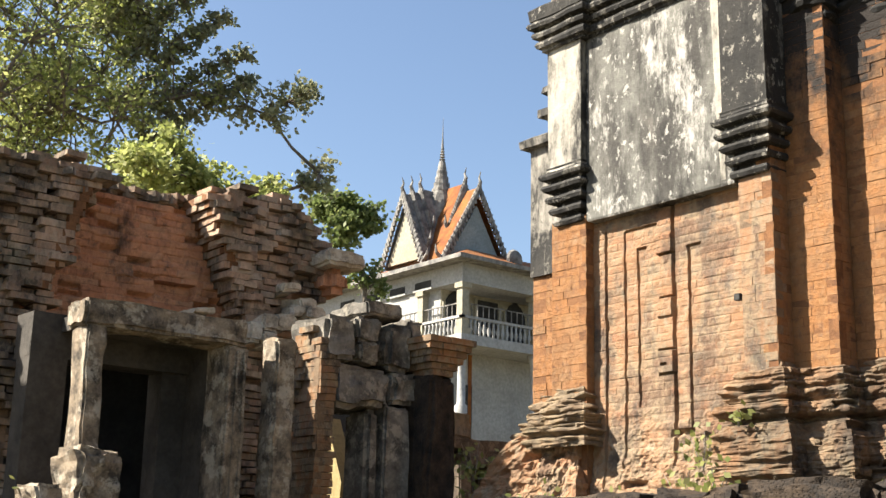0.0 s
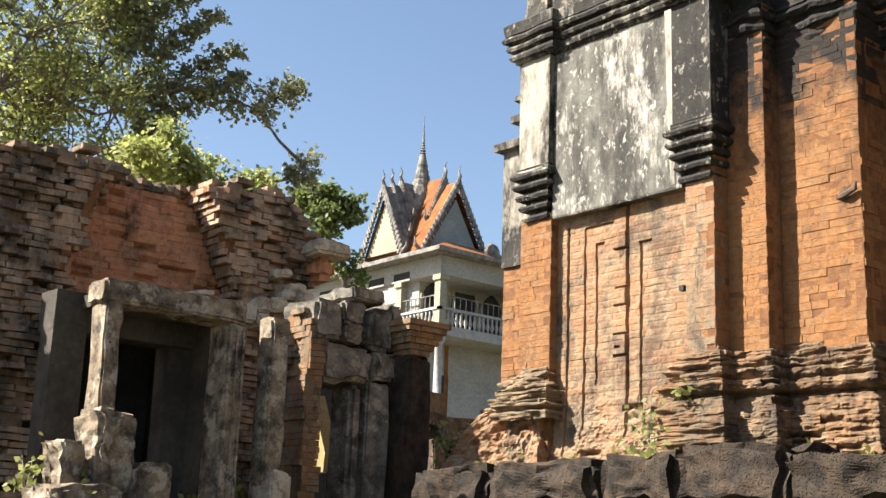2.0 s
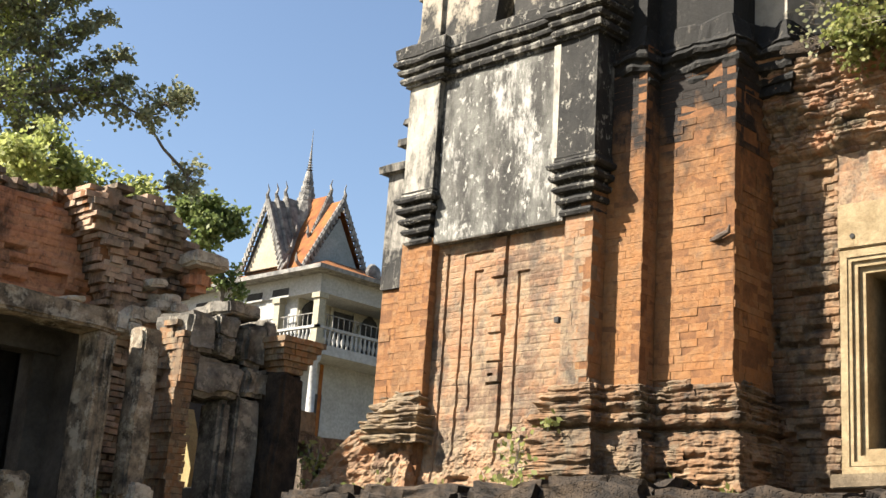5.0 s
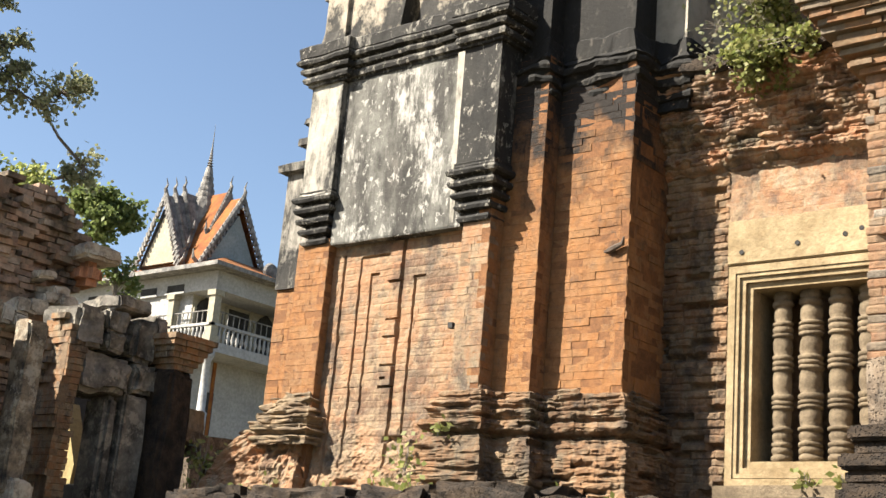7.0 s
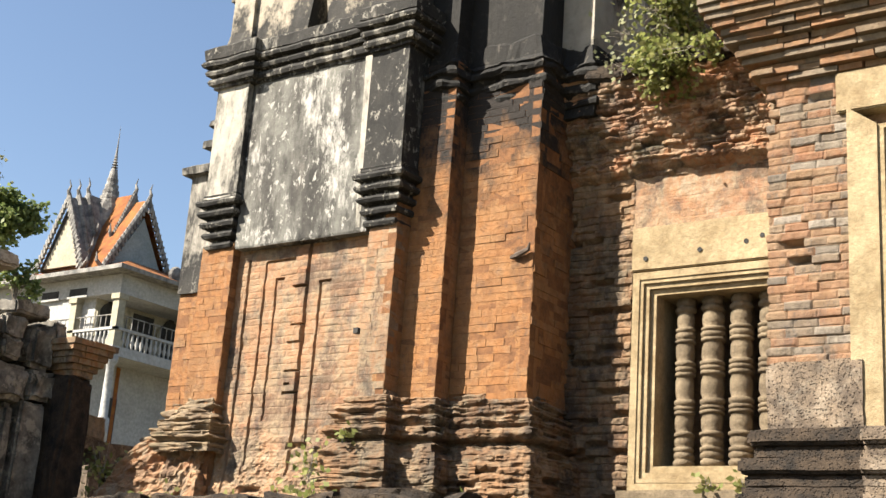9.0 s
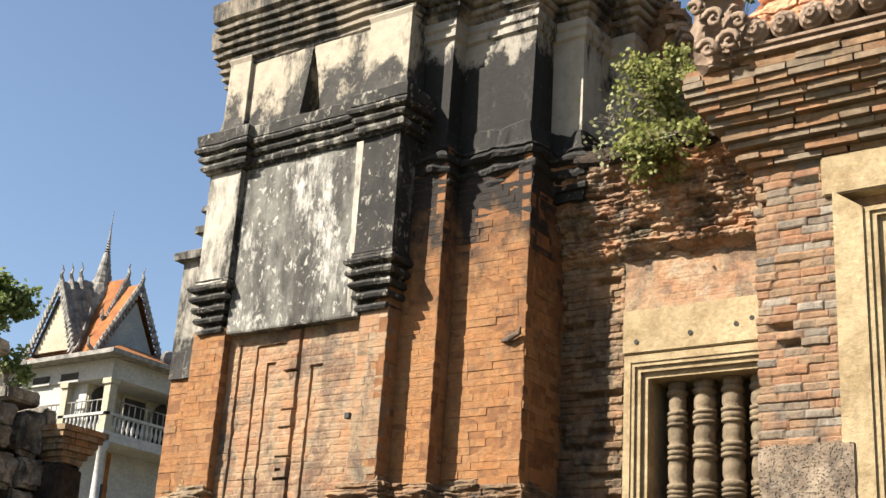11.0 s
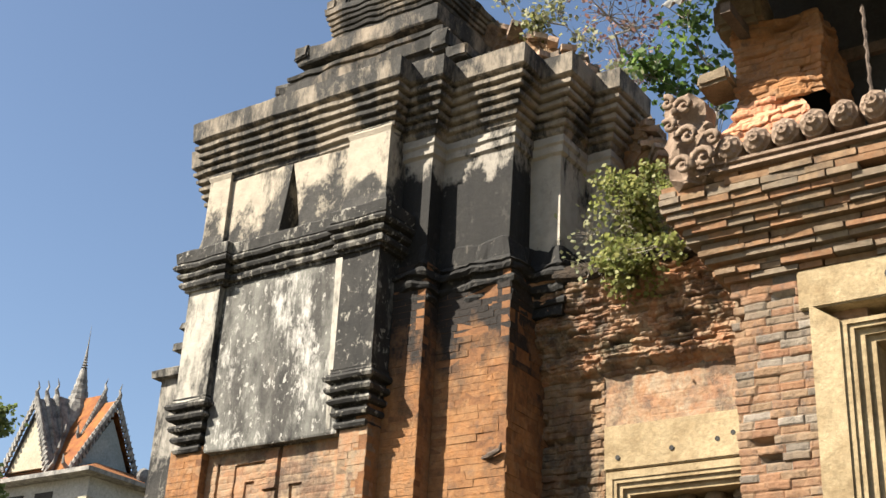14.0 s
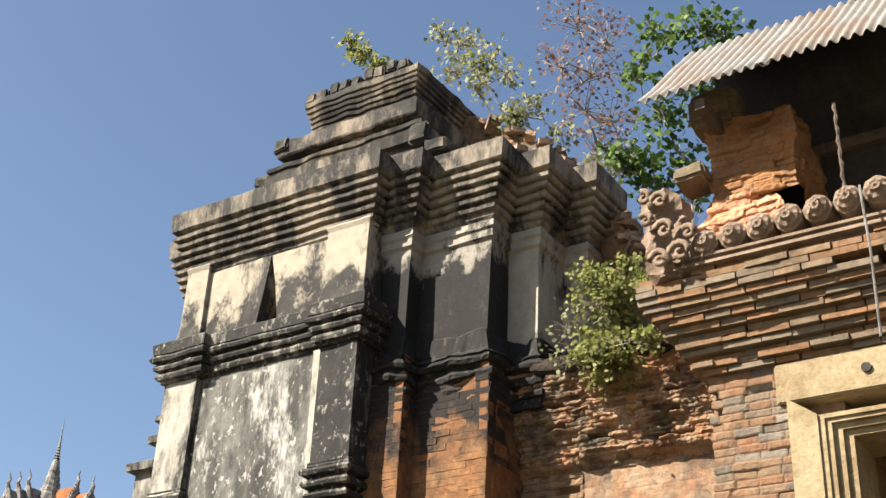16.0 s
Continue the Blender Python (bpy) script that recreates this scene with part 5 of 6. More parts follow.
def build_block_wall():
    t = thing("block_wall", "dark sandstone block wall with a second doorway", "ruin", at=(RX, 6.3, 0))
    spec = [(5.78, 3.48, 0.28, 0.32), (6.02, 3.56, 0.22, 0.18), (6.03, 3.39, 0.2, 0.14), (6.32, 3.46, 0.28, 0.34), (5.98, 3.14, 0.5, 0.30), (6.36, 3.16, 0.26, 0.25), (6.16, 3.72, 0.34, 0.10), (6.47, 3.62, 0.15, 0.16)]
    for k, (y, z, w, hh) in enumerate(spec):
        part("stone_block", chunk(RX - 0.1, y, z, 0.5, w - 0.012, hh, STONE_DARK, "stone_block", 0.035, 8, 0.14, 0, k), t)
    part("jamb", chunk(RX - 0.05, 6.12, 1.5, 0.3, 0.12, 2.98, STONE_DARK, "jamb", 0.012, 8, 0.3), t)
    part("pier", chunk(RX - 0.1, 6.32, 1.5, 0.45, 0.24, 3.06, STONE_DARK, "pier", 0.03, 8, 0.08), t)
    part("pier", chunk(RX + 0.06, 6.58, 1.62, 0.55, 0.26, 3.3, LATERITE_DARK, "pier", 0.04, 8, 0.12), t, "blackened laterite pier")
    m = Masonry(t, BRICK_TAN, 61, 60, (-7, 6.7, 3.4))
    for k in range(6):
        z = 3.27 + k * 0.046
        o = 0.0 + k * 0.024
        m.lay((RX + 0.3 + o, 6.50 - o), (RX + 0.3 + o, 6.70 + o), z, z + 0.046, h=0.046, depth=0.3, jut=0.012, length=0.18)
        m.lay((RX - 0.1, 6.50 - o), (RX + 0.3 + o, 6.50 - o), z, z + 0.046, h=0.046, depth=0.2, jut=0.012, length=0.18)
    m.build()
    # near-black boxes added for the doorway's shade, closing off the sky behind
    h = Heap()
    h.box(-12.5, -12.4, 7.9, 9.1, -0.1, 4.4)
    h.box(-10.60, -10.15, 7.1, 7.3, -0.1, 2.42)
    part("inner_wall", h.mesh("inner_wall", ROOM_DARK), t)
    # yellow plaster cut to the outline of a sunlit patch edged by shadow
    pl = [(-10.55, 2.42), (-10.22, 2.42), (-10.20, 2.60), (-10.47, 3.18)]
    verts = [(x, 7.1, z) for x, z in pl] + [(x, 7.25, z) for x, z in pl]
    me = mesh_of("plaster_slab", verts, [(0, 1, 2, 3), (7, 6, 5, 4), (0, 4, 5, 1), (1, 5, 6, 2), (2, 6, 7, 3), (3, 7, 4, 0)], YELLOW_WALL)
    part("plaster_slab", me, t, "pale yellow plaster wedge shaped like a sunlit patch in the doorway")
    # low remains further back
    l = thing("low_ruin", "low dark laterite wall beyond the gate", "ruin", at=(-10, 9, 0))
    # the ROOM_DARK slab at the back paints shade between the stones
    for k, (x, y, z, sx, sy, sz, mt) in enumerate(((-10.3, 8.15, 3.2, 0.5, 0.62, 0.24, BRICK_BASE), (-10.3, 8.1, 1.5, 0.5, 0.7, 3.1, STONE_DARK), (-10.0, 8.35, 2.98, 0.6, 0.9, 0.10, LATERITE), (-9.9, 8.12, 1.4, 0.4, 0.14, 2.8, LATERITE), (-9.9, 8.62, 1.4, 0.4, 0.3, 2.8, LATERITE), (-9.95, 8.5, 2.85, 0.5, 0.7, 0.14, LATERITE), (-10.4, 8.5, 1.4, 0.2, 1.6, 2.9, ROOM_DARK), (-10.0, 8.9, 3.02, 0.4, 0.12, 0.1, SANDSTONE_WARM), (-10.2, 9.1, 1.4, 0.5, 0.5, 2.8, LATERITE))):
        part("stone_course", chunk(x, y, z, sx, sy, sz, mt, "stone_course", 0.025, 7, 0.08, 0, k), l)


build_block_wall()

# ---- the pagoda beyond ----
def build_pagoda():
    cx, cy = -44.8, 37.33          # the corner nearest the temple; it runs to -x and +y
    W, D = 13.0, 13.0
    z_g, z_1, z_e = 8.8, 12.45, 15.2   # ground, balcony floor, eaves
    t = thing("pagoda", "white two-storey pagoda with orange tiled gables and a grey spire", "building", at=(cx - 6, cy + 6, z_g))
    ins = 1.9
    hw = Heap()
    hw.box(cx - W, cx - ins, cy + 0.25, cy + D, 0, z_1 - 0.4)
    hw.box(cx - W, cx - ins, cy + 0.25, cy + D, z_1, z_e)
    hw.box(cx - W, cx - 3.2, cy, cy + 0.3, z_1, z_e)
    part("wall", hw.mesh("wall", WHITE_WALL), t)
    hc = Heap()
    hc.box(cx - ins - 0.01, cx - ins + 0.05, cy + 0.26, cy + D, z_1, z_e - 0.3)
    hc.box(cx - 3.2, cx - ins, cy + 1.6, cy + 1.7, z_1, z_e - 0.3)
    part("balcony_wall", hc.mesh("balcony_wall", CREAM_WALL), t, "cream wall in the balcony's shade")
    hs = Heap()
    hs.box(cx - W - 0.3, cx + 0.15, cy - 0.15, cy + D, z_1 - 0.45, z_1)
    part("balcony_slab", hs.mesh("balcony_slab", WHITE_WALL), t)
    he = Heap()
    he.box(cx - W, cx + 0.1, cy - 0.1, cy + D, z_e - 0.35, z_e + 0.55)
    part("eaves_beam", he.mesh("eaves_beam", WHITE_WALL), t)
    hf = Heap()
    hf.box(cx - W - 0.8, cx + 0.9, cy - 0.9, cy + D, z_e + 0.55, z_e + 0.75)
    part("fascia", hf.mesh("fascia", GREY_TRIM), t, "stained grey eaves fascia")
    # columns, railing
    for x, y in ((cx - 0.15, cy + 0.15), (cx - 3.0, cy + 0.1), (cx - 0.15, cy + 4.6), (cx - 0.15, cy + 9.0)):
        h = Heap()
        h.box(x - 0.2, x + 0.2, y - 0.2, y + 0.2, z_1, z_e - 0.35)
        h.box(x - 0.27, x + 0.27, y - 0.27, y + 0.27, z_1, z_1 + 0.3)
        h.box(x - 0.28, x + 0.28, y - 0.28, y + 0.28, z_e - 0.6, z_e - 0.35)
        part("column", h.mesh("column", CREAM_WALL), t)
        h = Heap()
        v, f = lathe([(z_g - 1, 0.3), (z_g + 0.4, 0.3), (z_g + 0.5, 0.2), (z_1 - 0.9, 0.18), (z_1 - 0.7, 0.3), (z_1 - 0.45, 0.32)], x, y, 10)
        h.add(v, f)
        part("lower_column", h.mesh("lower_column", WHITE_WALL, True), t)
    for k in range(34):
        y = cy + 0.5 + k * 0.28
        v, f = lathe([(z_1, 0.07), (z_1 + 0.12, 0.05), (z_1 + 0.3, 0.1), (z_1 + 0.55, 0.045), (z_1 + 0.75, 0.07)], cx, y, 7)
        part("baluster", mesh_of("baluster", v, f, WHITE_WALL, True), t)
    for k in range(11):
        x = cx - 0.4 - k * 0.28
        v, f = lathe([(z_1, 0.07), (z_1 + 0.12, 0.05), (z_1 + 0.3, 0.1), (z_1 + 0.55, 0.045), (z_1 + 0.75, 0.07)], x, cy, 7)
        part("baluster", mesh_of("baluster", v, f, WHITE_WALL, True), t)
    h = Heap()
    h.box(cx - 0.1, cx + 0.1, cy - 0.1, cy + D, z_1 + 0.75, z_1 + 0.87)
    h.box(cx - 6, cx + 0.1, cy - 0.1, cy + 0.1, z_1 + 0.75, z_1 + 0.87)
    part("handrail", h.mesh("handrail", WHITE_WALL), t)
    h = Heap()
    for k in range(24):
        y = cy + 0.2 + k * 0.35
        h.box(cx - 0.02, cx + 0.02, y, y + 0.03, z_1 + 0.87, z_1 + 1.45)
    for k in range(16):
        x = cx - k * 0.35
        h.box(x - 0.03, x, cy - 0.02, cy + 0.02, z_1 + 0.87, z_1 + 1.45)
    h.box(cx - 0.03, cx + 0.03, cy, cy + 8.5, z_1 + 1.43, z_1 + 1.47)
    h.box(cx - 6, cx, cy - 0.03, cy + 0.03, z_1 + 1.43, z_1 + 1.47)
    part("iron_railing", h.mesh("iron_railing", GREY_TRIM), t, "thin scrolled iron railing")
    # openings
    for x in (-47.6, -49.6, -51.6, -53.8):
        h = Heap()
        h.box(x - 0.6, x + 0.6, cy - 0.13, cy + 0.05, z_e - 0.27, z_e + 0.08)
        w = part("window", h.mesh("window", DARK_VOID), t, "narrow dark window strip")
        h = Heap()
        h.box(x - 0.7, x + 0.7, cy - 0.17, cy - 0.05, z_e - 0.37, z_e - 0.27)
        part("sill", h.mesh("sill", WHITE_WALL), w)
    X = cx - ins + 0.06
    for y, w, kind in ((38.4, 0.62, 1), (40.4, 0.66, 0), (42.2, 0.62, 1), (44.6, 0.7, 0)):
        pts = [(-w, 0), (w, 0), (w, 1.6)] + ([(w * math.cos(a), 1.5 + 0.8 * math.sin(a) ** 1.0) for a in (0.5, 0.9, 1.25)] + [(0, 2.45)] + [(-w * math.cos(a), 1.5 + 0.8 * math.sin(a)) for a in (1.25, 0.9, 0.5)] if kind else [(w, 2.15), (-w, 2.15)]) + [(-w, 1.6)]
        verts = [(X, y + a, z_1 + 0.05 + b) for a, b in pts] + [(X + 0.06, y + a, z_1 + 0.05 + b) for a, b in pts]
        n = len(pts)
        faces = [tuple(range(n)), tuple(range(2 * n - 1, n - 1, -1))] + [(i, (i + 1) % n, n + (i + 1) % n, n + i) for i in range(n)]
        d = part("arched_opening" if kind else "door_opening", mesh_of("opening", verts, faces, DARK_VOID), t)
        for s in (-1, 1):
            h = Heap()
            h.box(X, X + 0.1, y + s * (w + 0.08) - 0.07, y + s * (w + 0.08) + 0.07, z_1, z_1 + (1.8 if kind else 2.3))
            part("surround", h.mesh("surround", CREAM_WALL), d)
    h = Heap()
    h.box(cx - ins - 0.02, cx - ins + 0.04, cy + 1.55, cy + 2.25, z_g - 1, z_g + 1.7)
    part("lower_door", h.mesh("lower_door", DARK_VOID), t)
    h = Heap()
    h.box(cx - ins - 0.02, cx - ins + 0.05, cy + 2.0, cy + 2.2, z_g - 1, z_1 - 0.5)
    part("pilaster_strip", h.mesh("pilaster_strip", TILE), t, "faded red strip")
    # lower skirt of tiles, steep cross gables, spire
    ez = z_e + 0.75
    a, b = (cx + 0.8, cy - 0.8), (cx - W - 0.8, cy + D + 0.8)

    def skirt(o0, z0, o1, z1):
        r0 = [(a[0] - o0, a[1] + o0), (a[0] - o0, b[1] - o0), (b[0] + o0, b[1] - o0), (b[0] + o0, a[1] + o0)]
        r1 = [(a[0] - o1, a[1] + o1), (a[0] - o1, b[1] - o1), (b[0] + o1, b[1] - o1), (b[0] + o1, a[1] + o1)]
        v = [(*p, z0) for p in r0] + [(*p, z1) for p in r1]
        return v, [(i, (i + 1) % 4, 4 + (i + 1) % 4, 4 + i) for i in range(4)] + [(4, 5, 6, 7), (3, 2, 1, 0)]

    v, f = skirt(0, ez, 2.2, ez + 0.95)
    part("skirt_roof", mesh_of("skirt_roof", v, f, TILE), t, "low skirt of orange tiles")
    mx, my = -49.2, 39.5

    def gable(px, py, ax, half, z0, z1, back, panel):
        """A steep tiled gable whose face stands at (px, py), looking along -y (ax 0) or +x (ax 1)."""
        def P(s, d, z):
            return (px + s, py + d, z) if ax == 0 else (px - d, py + s, z)
        v = [P(-half, 0, z0), P(half, 0, z0), P(0, 0, z1), P(-half, back, z0), P(half, back, z0), P(0, back, z1)]
        part("gable_roof", mesh_of("gable_roof", v, [(0, 3, 5, 2), (1, 2, 5, 4), (0, 1, 4, 3), (3, 4, 5)], TILE if ax else GREY_TRIM), t, "steep orange tiled roof" if ax else "steep weathered grey roof")
        v = [P(-half * 0.8, -0.05, z0 + 0.1), P(half * 0.8, -0.05, z0 + 0.1), P(0, -0.05, z1 - 0.9), P(-half * 0.8, 0.1, z0 + 0.1), P(half * 0.8, 0.1, z0 + 0.1), P(0, 0.1, z1 - 0.9)]
        part("gable_panel", mesh_of("gable_panel", v, [(0, 1, 2), (5, 4, 3), (0, 3, 4, 1), (1, 4, 5, 2), (2, 5, 3, 0)], panel), t)
        for s in (-1, 1):
            h, teeth = Heap(), []
            for k in range(16):
                u = k / 15
                tooth = Heap()
                teeth.append(tooth)
                q = Vector(P(s * half * 1.06 * (1 - u), -0.25, z0 - 0.1 + (z1 - z0) * u))
                q2 = Vector(P(s * half * 1.06 * (1 - u) * 0.9, -0.25, z0 - 0.1 + (z1 - z0) * u - 0.28))
                tooth.tube([q2, q, q + Vector(P(s * 0.12, 0, 0)) - Vector(P(0, 0, 0)) + Vector((0, 0, 0.18))], [0.10, 0.09, 0.015], 5)
            h.tube([P(s * half * 1.05, -0.2, z0 - 0.1), P(0, -0.2, z1)], [0.12, 0.12], 6)
            h.tube([P(s * half * 1.05, -0.2, z0 - 0.1), P(s * half * 1.22, -0.2, z0 + 0.15), P(s * half * 1.25, -0.2, z0 + 0.55)], [0.12, 0.09, 0.02], 6)
            board = part("bargeboard", h.mesh("bargeboard", GREY_TRIM), t, "toothed grey cement bargeboard")
            for tooth in teeth:
                part("tooth", tooth.mesh("tooth", GREY_TRIM), board)
        h = Heap()
        h.tube([P(0, -0.2, z1), P(0, -0.3, z1 + 0.25), P(0, -0.2, z1 + 0.5), P(0, -0.32, z1 + 0.8)], [0.12, 0.09, 0.05, 0.012], 6)
        part("finial", h.mesh("finial", GREY_TRIM), t, "curved grey finial")

    for k, (back_by, half, wide, top) in enumerate(((0.0, 1.65, 2.1, 20.0), (1.1, 0.85, 0.95, 20.45))):
        gable(mx, 37.3 + back_by, 0, half, ez + 0.45 + k * 1.9, top, 2.2 - back_by, CREAM_WALL if k == 0 else GREY_TRIM)
        gable(-46.5 - back_by, my, 1, wide, ez + 0.35 + k * 1.9, top + 0.15, 2.7 - back_by, GABLE_BLUE if k == 0 else GREY_TRIM)
    gable(mx, 37.3 + 0.55, 0, 1.25, ez + 1.4, 20.2, 1.6, GREY_TRIM)
    sx, sy = mx, my
    prof, z, r = [(ez + 1.0, 1.2), (20.2, 0.75)], 20.2, 0.62
    for k in range(5):
        prof += [(z + 0.02, r), (z + 0.16, r * 0.98), (z + 0.19, r * 0.84), (z + 0.32, r * 0.8)]
        z += 0.32
        r *= 0.82
    prof += [(z + 0.35, 0.16), (z + 0.4, 0.1)]
    z += 0.4
    for k in range(5):
        prof += [(z, 0.07), (z + 0.05, 0.17 - 0.02 * k), (z + 0.12, 0.07)]
        z += 0.14
    prof += [(z + 0.6, 0.03), (24.5, 0.005)]
    v, f = lathe(prof, sx, sy, 12)
    part("spire", mesh_of("spire", v, f, GREY_TRIM), t, "tapering ringed grey spire")
    v, f = lathe([(0, 0.5), (0.12, 0.42), (0.2, 0.2), (0.22, 0.05)], 0, 0, 14)
    tagged(new("satellite_dish", mesh_of("satellite_dish", [(cx + 0.1 + c, 40.4 + a, ez + 0.45 + b) for a, b, c in v], f, GREY_TRIM)), "grey satellite dish on the pagoda eaves", "dish")


build_pagoda()


# ---- plants ----
def leaf_quads(heap, p, size, r, droop=0.3):
    a = Vector((r.gauss(0, 1), r.gauss(0, 1), r.gauss(0, 0.6) - droop)).normalized()
    b = a.cross(Vector((r.gauss(0, 1), r.gauss(0, 1), r.gauss(0, 1)))).normalized()
    l, w = size * r.uniform(0.7, 1.3), size * 0.42
    p = Vector(p)
    k = len(heap.v)
    heap.v += [tuple(p), tuple(p + a * l * 0.5 + b * w), tuple(p + a * l), tuple(p + a * l * 0.5 - b * w)]
    heap.f.append((k, k + 1, k + 2, k + 3))


def make_tree(base, crowns, leaf, size, count, label, seed, bark=BARK, trunk_r=0.2, twiggy=0.0, name="tree", spread=1.0, category="tree"):
    """A trunk with limbs to each clump (x, y, z, radius), each clump filled with twigs and leaves."""
    r = random.Random(seed)
    t = thing(name, label, category, at=base)
    wood, crown = Heap(), Heap()
    bx = Vector(base)
    mean = sum((Vector(c[:3]) for c in crowns), Vector()) / len(crowns)
    fork = bx.lerp(mean, 0.55)
    wood.tube([bx, bx.lerp(fork, 0.5) + Vector((r.uniform(-.1, .1), r.uniform(-.1, .1), 0)) * trunk_r * 4, fork], [trunk_r, trunk_r * 0.8, trunk_r * 0.6], 9)
    nodes = [fork]
    for (x, y, z, R) in sorted(crowns, key=lambda q: (Vector(q[:3]) - fork).length):
        c = Vector((x, y, z))
        root = min(nodes, key=lambda q: (q - c).length)
        mid = root.lerp(c, 0.5) + Vector((r.gauss(0, .12), r.gauss(0, .12), -0.12 * R))
        thick = max(0.12, 0.42 - 0.045 * len(nodes)) * trunk_r
        wood.tube([root, mid, c], [thick, thick * 0.75, thick * 0.5], 6)
        nodes.append(c)
        twigs = int(12 + 10 * twiggy)
        for k in range(twigs):
            d = Vector((r.gauss(0, 1), r.gauss(0, 1), r.gauss(0.2, 0.8))).normalized()
            e = c + d * R * r.uniform(0.6, 1.1) * spread
            wood.tube([c.lerp(mid, r.uniform(0, .5)), c.lerp(e, 0.5) + Vector((0, 0, r.uniform(-.05, .15) * R)), e], [trunk_r * 0.08, trunk_r * 0.05, trunk_r * 0.015], 4)
            sub = R * r.uniform(0.2, 0.45)
            for _ in range(int(count / twigs)):
                u = r.uniform(0.3, 1.05)
                q = c.lerp(e, u) + Vector((r.gauss(0, 1), r.gauss(0, 1), r.gauss(0, .6))) * sub * 0.6
                leaf_quads(crown, q, size, r)
    part("trunk", wood.mesh("trunk", bark), t)
    part("crown", crown.mesh("crown", leaf), t)
    return t


r0 = random.Random(5)
# big feathery trees behind the ruined gate
crowns = []
while len(crowns) < 88:
    y, z = r0.uniform(5.2, 10.0), r0.uniform(7.0, 11.6)
    if y < 9.9 - (z - 8.3) * 0.32:
        crowns.append((-19 + r0.uniform(-1.5, 1.5), y, z, r0.uniform(0.5, 0.9)))
make_tree((-19, 6.5, 0), crowns, LEAF_TREE, 0.075, 330, "tall light-green leafy tree behind the ruined gate", 1, trunk_r=0.26, spread=1.25)
crowns = [(-13.4 + r0.uniform(-.4, .4), 6.4 + k * 0.15, 5.75 + r0.uniform(0, 0.75) * (1 - k * 0.05), 0.34) for k in range(13)]
make_tree((-13.4, 7.2, 0), crowns, LEAF_TREE, 0.07, 520, "low yellow-green feathery tree behind the gate", 12, trunk_r=0.10)
crowns = []
for (ya, za), (yb, zb) in (((8.7, 8.4), (10.15, 9.85)), ((8.6, 8.9), (9.75, 10.35)), ((8.4, 9.4), (9.4, 10.8)), ((8.9, 8.2), (10.3, 9.4)), ((8.0, 9.8), (8.9, 11.2))):
    for k in range(7):
        u = k / 6
        crowns.append((-18.2 + u * 0.3, ya + (yb - ya) * u, za + (zb - za) * u + 0.15 * math.sin(u * 3), 0.30 - 0.08 * u))
make_tree((-18.6, 8.2, 0), crowns, LEAF_DRY, 0.085, 170, "grey-green feathery tree with long sprays", 2, trunk_r=0.13, twiggy=0.3)
crowns = [(-17.6, 10.9, 9.2, 0.45), (-17.5, 11.2, 9.35, 0.3), (-17.7, 10.6, 8.9, 0.5), (-17.8, 10.2, 9.0, 0.5), (-17.7, 11.6, 8.15, 0.42), (-17.6, 11.4, 7.9, 0.3), (-17.8, 10.9, 7.6, 0.4)]
make_tree((-18.3, 10.0, 0), crowns, LEAF_DRY, 0.095, 230, "dark-leaved slender tree behind the gate", 3, trunk_r=0.14)
crowns = [(-31.5 + r0.uniform(-.8, .8), 22.1 + r0.uniform(-1.0, 1.0), r0.uniform(10.3, 12.6), r0.uniform(0.5, 0.8)) for k in range(9)]
make_tree((-31.5, 22.1, 0), crowns, LEAF_DEEP, 0.16, 480, "round dark green tree before the pagoda", 4, trunk_r=0.25)
# thin trees behind the tower and portico
crowns = [(-4.68, 9.03, 9.88, 0.3), (-4.68, 9.38, 9.48, 0.32), (-4.87, 9.5, 9.21, 0.3), (-4.44, 9.28, 9.74, 0.3), (-4.83, 9.77, 8.88, 0.3), (-4.96, 9.19, 9.53, 0.25), (-4.55, 9.6, 9.0, 0.3), (-4.6, 8.9, 10.3, 0.3), (-4.75, 9.9, 8.5, 0.2)]
make_tree((-4.85, 10.3, 0), crowns, LEAF_PINK, 0.05, 110, "thin bare-branched tree with withered pinkish leaves", 5, TWIG, 0.07, 0.8, spread=1.5)
crowns = [(-3.84, 9.14, 9.42, 0.25), (-3.48, 9.24, 9.48, 0.3), (-4.1, 9.19, 9.22, 0.22), (-4.03, 9.51, 8.86, 0.25), (-4.38, 9.6, 8.51, 0.25), (-3.98, 9.76, 8.54, 0.28), (-4.3, 9.79, 8.28, 0.25), (-4.5, 9.57, 8.43, 0.2), (-3.32, 9.39, 9.38, 0.25), (-3.7, 9.5, 9.1, 0.28), (-3.9, 9.9, 8.2, 0.25)]
make_tree((-4.0, 10.3, 0), crowns, LEAF_BROAD, 0.08, 140, "slender tree with broad glossy leaves behind the portico", 6, TWIG, 0.06, 0.4, spread=1.25)
# shrubs rooted in the masonry
crowns = [(-3.45 + r0.uniform(-.28, .24), 7.35 + r0.uniform(-.12, .12), r0.uniform(5.15, 6.02), r0.uniform(0.12, 0.2)) for k in range(20)]
make_tree((-3.45, 7.65, 5.42), crowns, LEAF_SHRUB, 0.04, 210, "bushy green shrub growing on the gallery ledge", 7, TWIG, 0.03, 0.6, name="shrub", category="shrub")
crowns = [(-3.8 + r0.uniform(-.22, .22), 7.45 + r0.uniform(-.1, .1), r0.uniform(5.35, 5.9), 0.22) for k in range(5)]
make_tree((-3.8, 7.65, 5.42), crowns, LEAF_DRY, 0.04, 60, "dry bare twigs beside the shrub", 8, TWIG, 0.025, 1.0, name="dry_shrub", category="shrub")
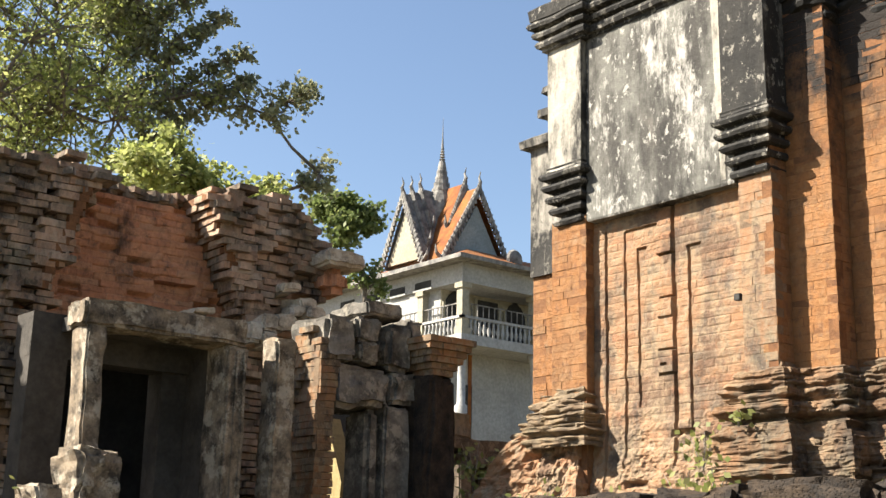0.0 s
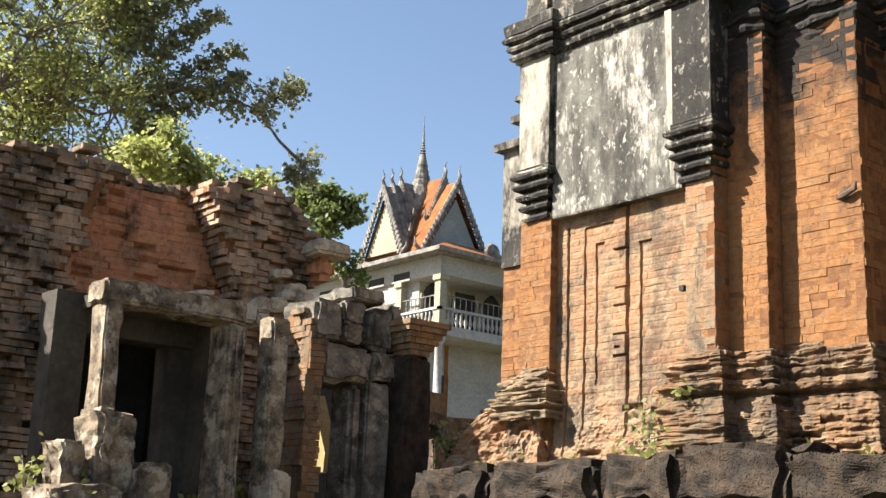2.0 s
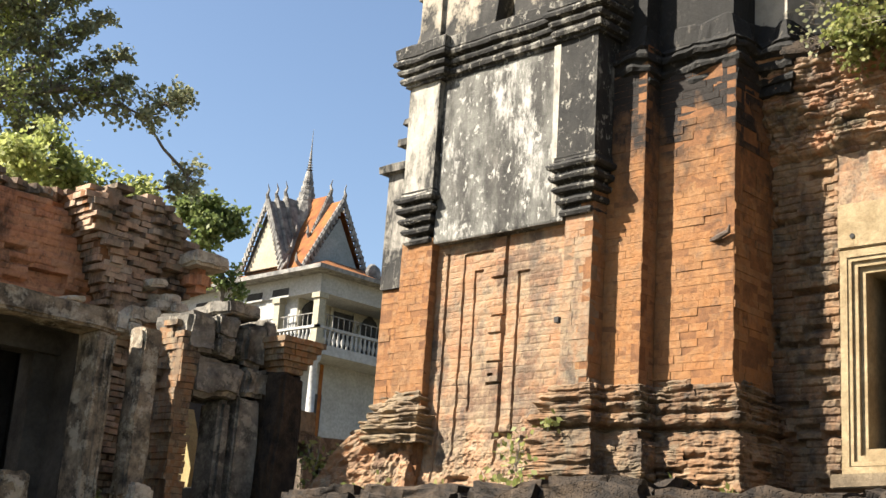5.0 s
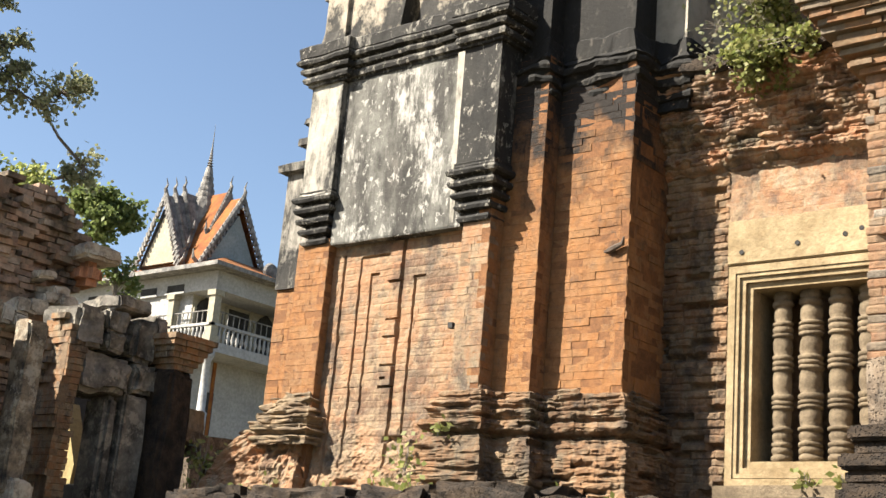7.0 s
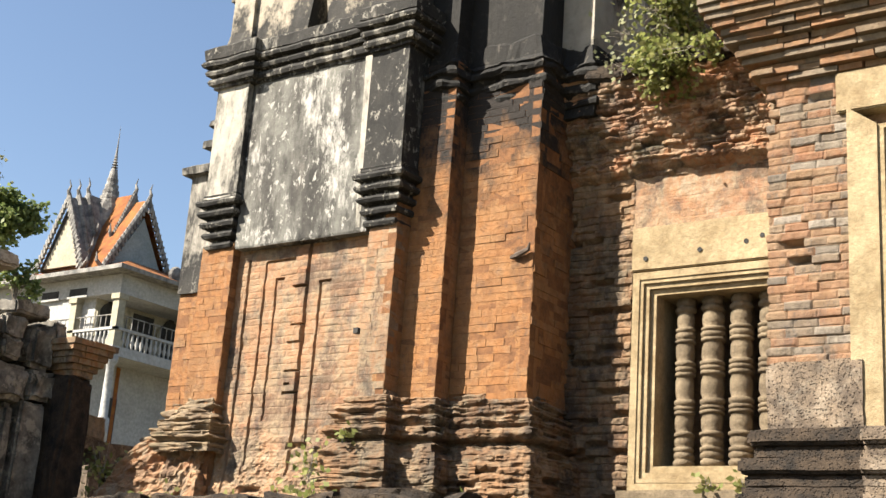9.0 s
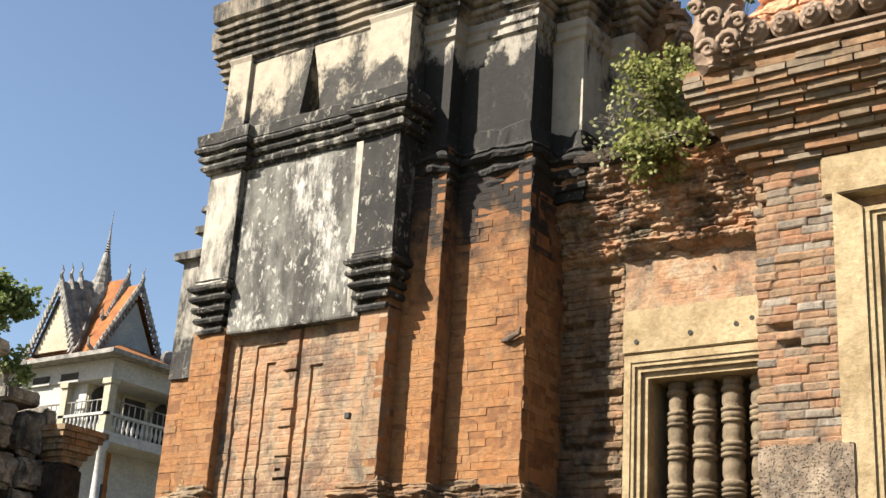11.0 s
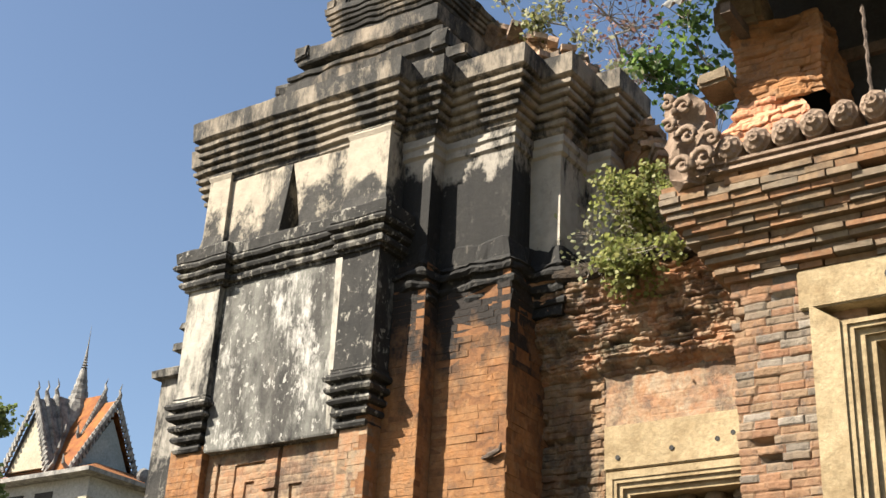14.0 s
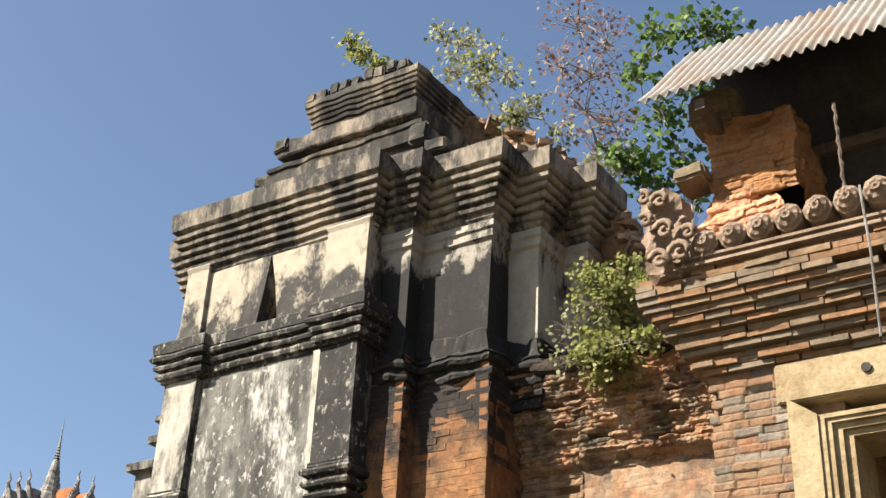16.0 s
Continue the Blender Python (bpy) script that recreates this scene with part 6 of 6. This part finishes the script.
crowns = [(-5.6, 8.0, 9.35, 0.18), (-5.35, 8.0, 9.2, 0.22), (-5.1, 8.0, 8.95, 0.25), (-5.45, 8.0, 8.9, 0.2), (-4.85, 8.0, 8.65, 0.22), (-5.1, 7.9, 8.5, 0.2), (-4.6, 8.1, 8.3, 0.22), (-4.4, 8.2, 7.95, 0.2), (-4.75, 7.95, 8.15, 0.2), (-4.15, 8.3, 7.6, 0.18)]
make_tree((-4.95, 8.3, 7.6), crowns, LEAF_DRY, 0.055, 90, "scrubby dry plants on the tower top", 9, TWIG, 0.03, 1.2, name="dry_shrub", category="shrub")
crowns = [(-6.3, 7.5, 9.18, 0.14), (-6.15, 7.5, 9.05, 0.14), (-5.95, 7.5, 8.84, 0.12), (-5.1, 7.9, 8.75, 0.16), (-4.8, 8.0, 8.1, 0.14), (-4.7, 8.2, 7.8, 0.16)]
make_tree((-5.6, 7.7, 8.3), crowns, LEAF_SHRUB, 0.05, 130, "small green shrub on the tower top", 10, TWIG, 0.02, 0.6, name="shrub", category="shrub")


def weed(x, y, z, s, seed, mat=LEAF_SHRUB):
    r = random.Random(seed)
    h = Heap()
    stems = []
    for k in range(int(60 * s / 0.2)):
        leaf_quads(h, (x + r.gauss(0, s * 0.4), y + r.gauss(0, s * 0.25), z + abs(r.gauss(0, s * 0.5))), 0.05, r, -0.4)
    for k in range(6):
        st = Heap()
        stems.append(st)
        st.tube([(x, y, z - 0.02), (x + r.gauss(0, s * 0.3), y + r.gauss(0, s * .2), z + s * r.uniform(0.5, 1.1))], [0.006, 0.002], 4)
    t = thing("weed", "small green weed growing from the masonry", "weed", "weeds on the terrace", "", (x, y, z))
    part("foliage", h.mesh("foliage", mat), t)
    for st in stems:
        part("stem", st.mesh("stem", TWIG), t)


for k, (x, y, z, s) in enumerate(((-7.35, 6.6, 2.24, 0.14), (-7.0, 6.55, 2.24, 0.17), (-6.55, 6.62, 2.24, 0.1), (-5.9, 6.6, 2.24, 0.2), (-5.85, 6.72, 2.5, 0.22), (-5.55, 6.45, 2.24, 0.22), (-4.75, 6.9, 2.24, 0.12), (-4.3, 6.9, 2.24, 0.1), (-5.5, 6.62, 2.72, 0.08), (-5.25, 6.95, 2.75, 0.08),
                                  (-3.3, 7.5, 2.47, 0.1), (-3.05, 7.5, 2.47, 0.1), (-8.35, 7.05, 2.25, 0.3), (-8.35, 7.05, 2.55, 0.25), (-7.7, 3.4, 1.9, 0.2), (-7.8, 3.2, 1.95, 0.2), (-8.2, 4.9, 1.95, 0.2), (-8.2, 4.6, 1.85, 0.2))):
    weed(x, y, z, s, 300 + k)
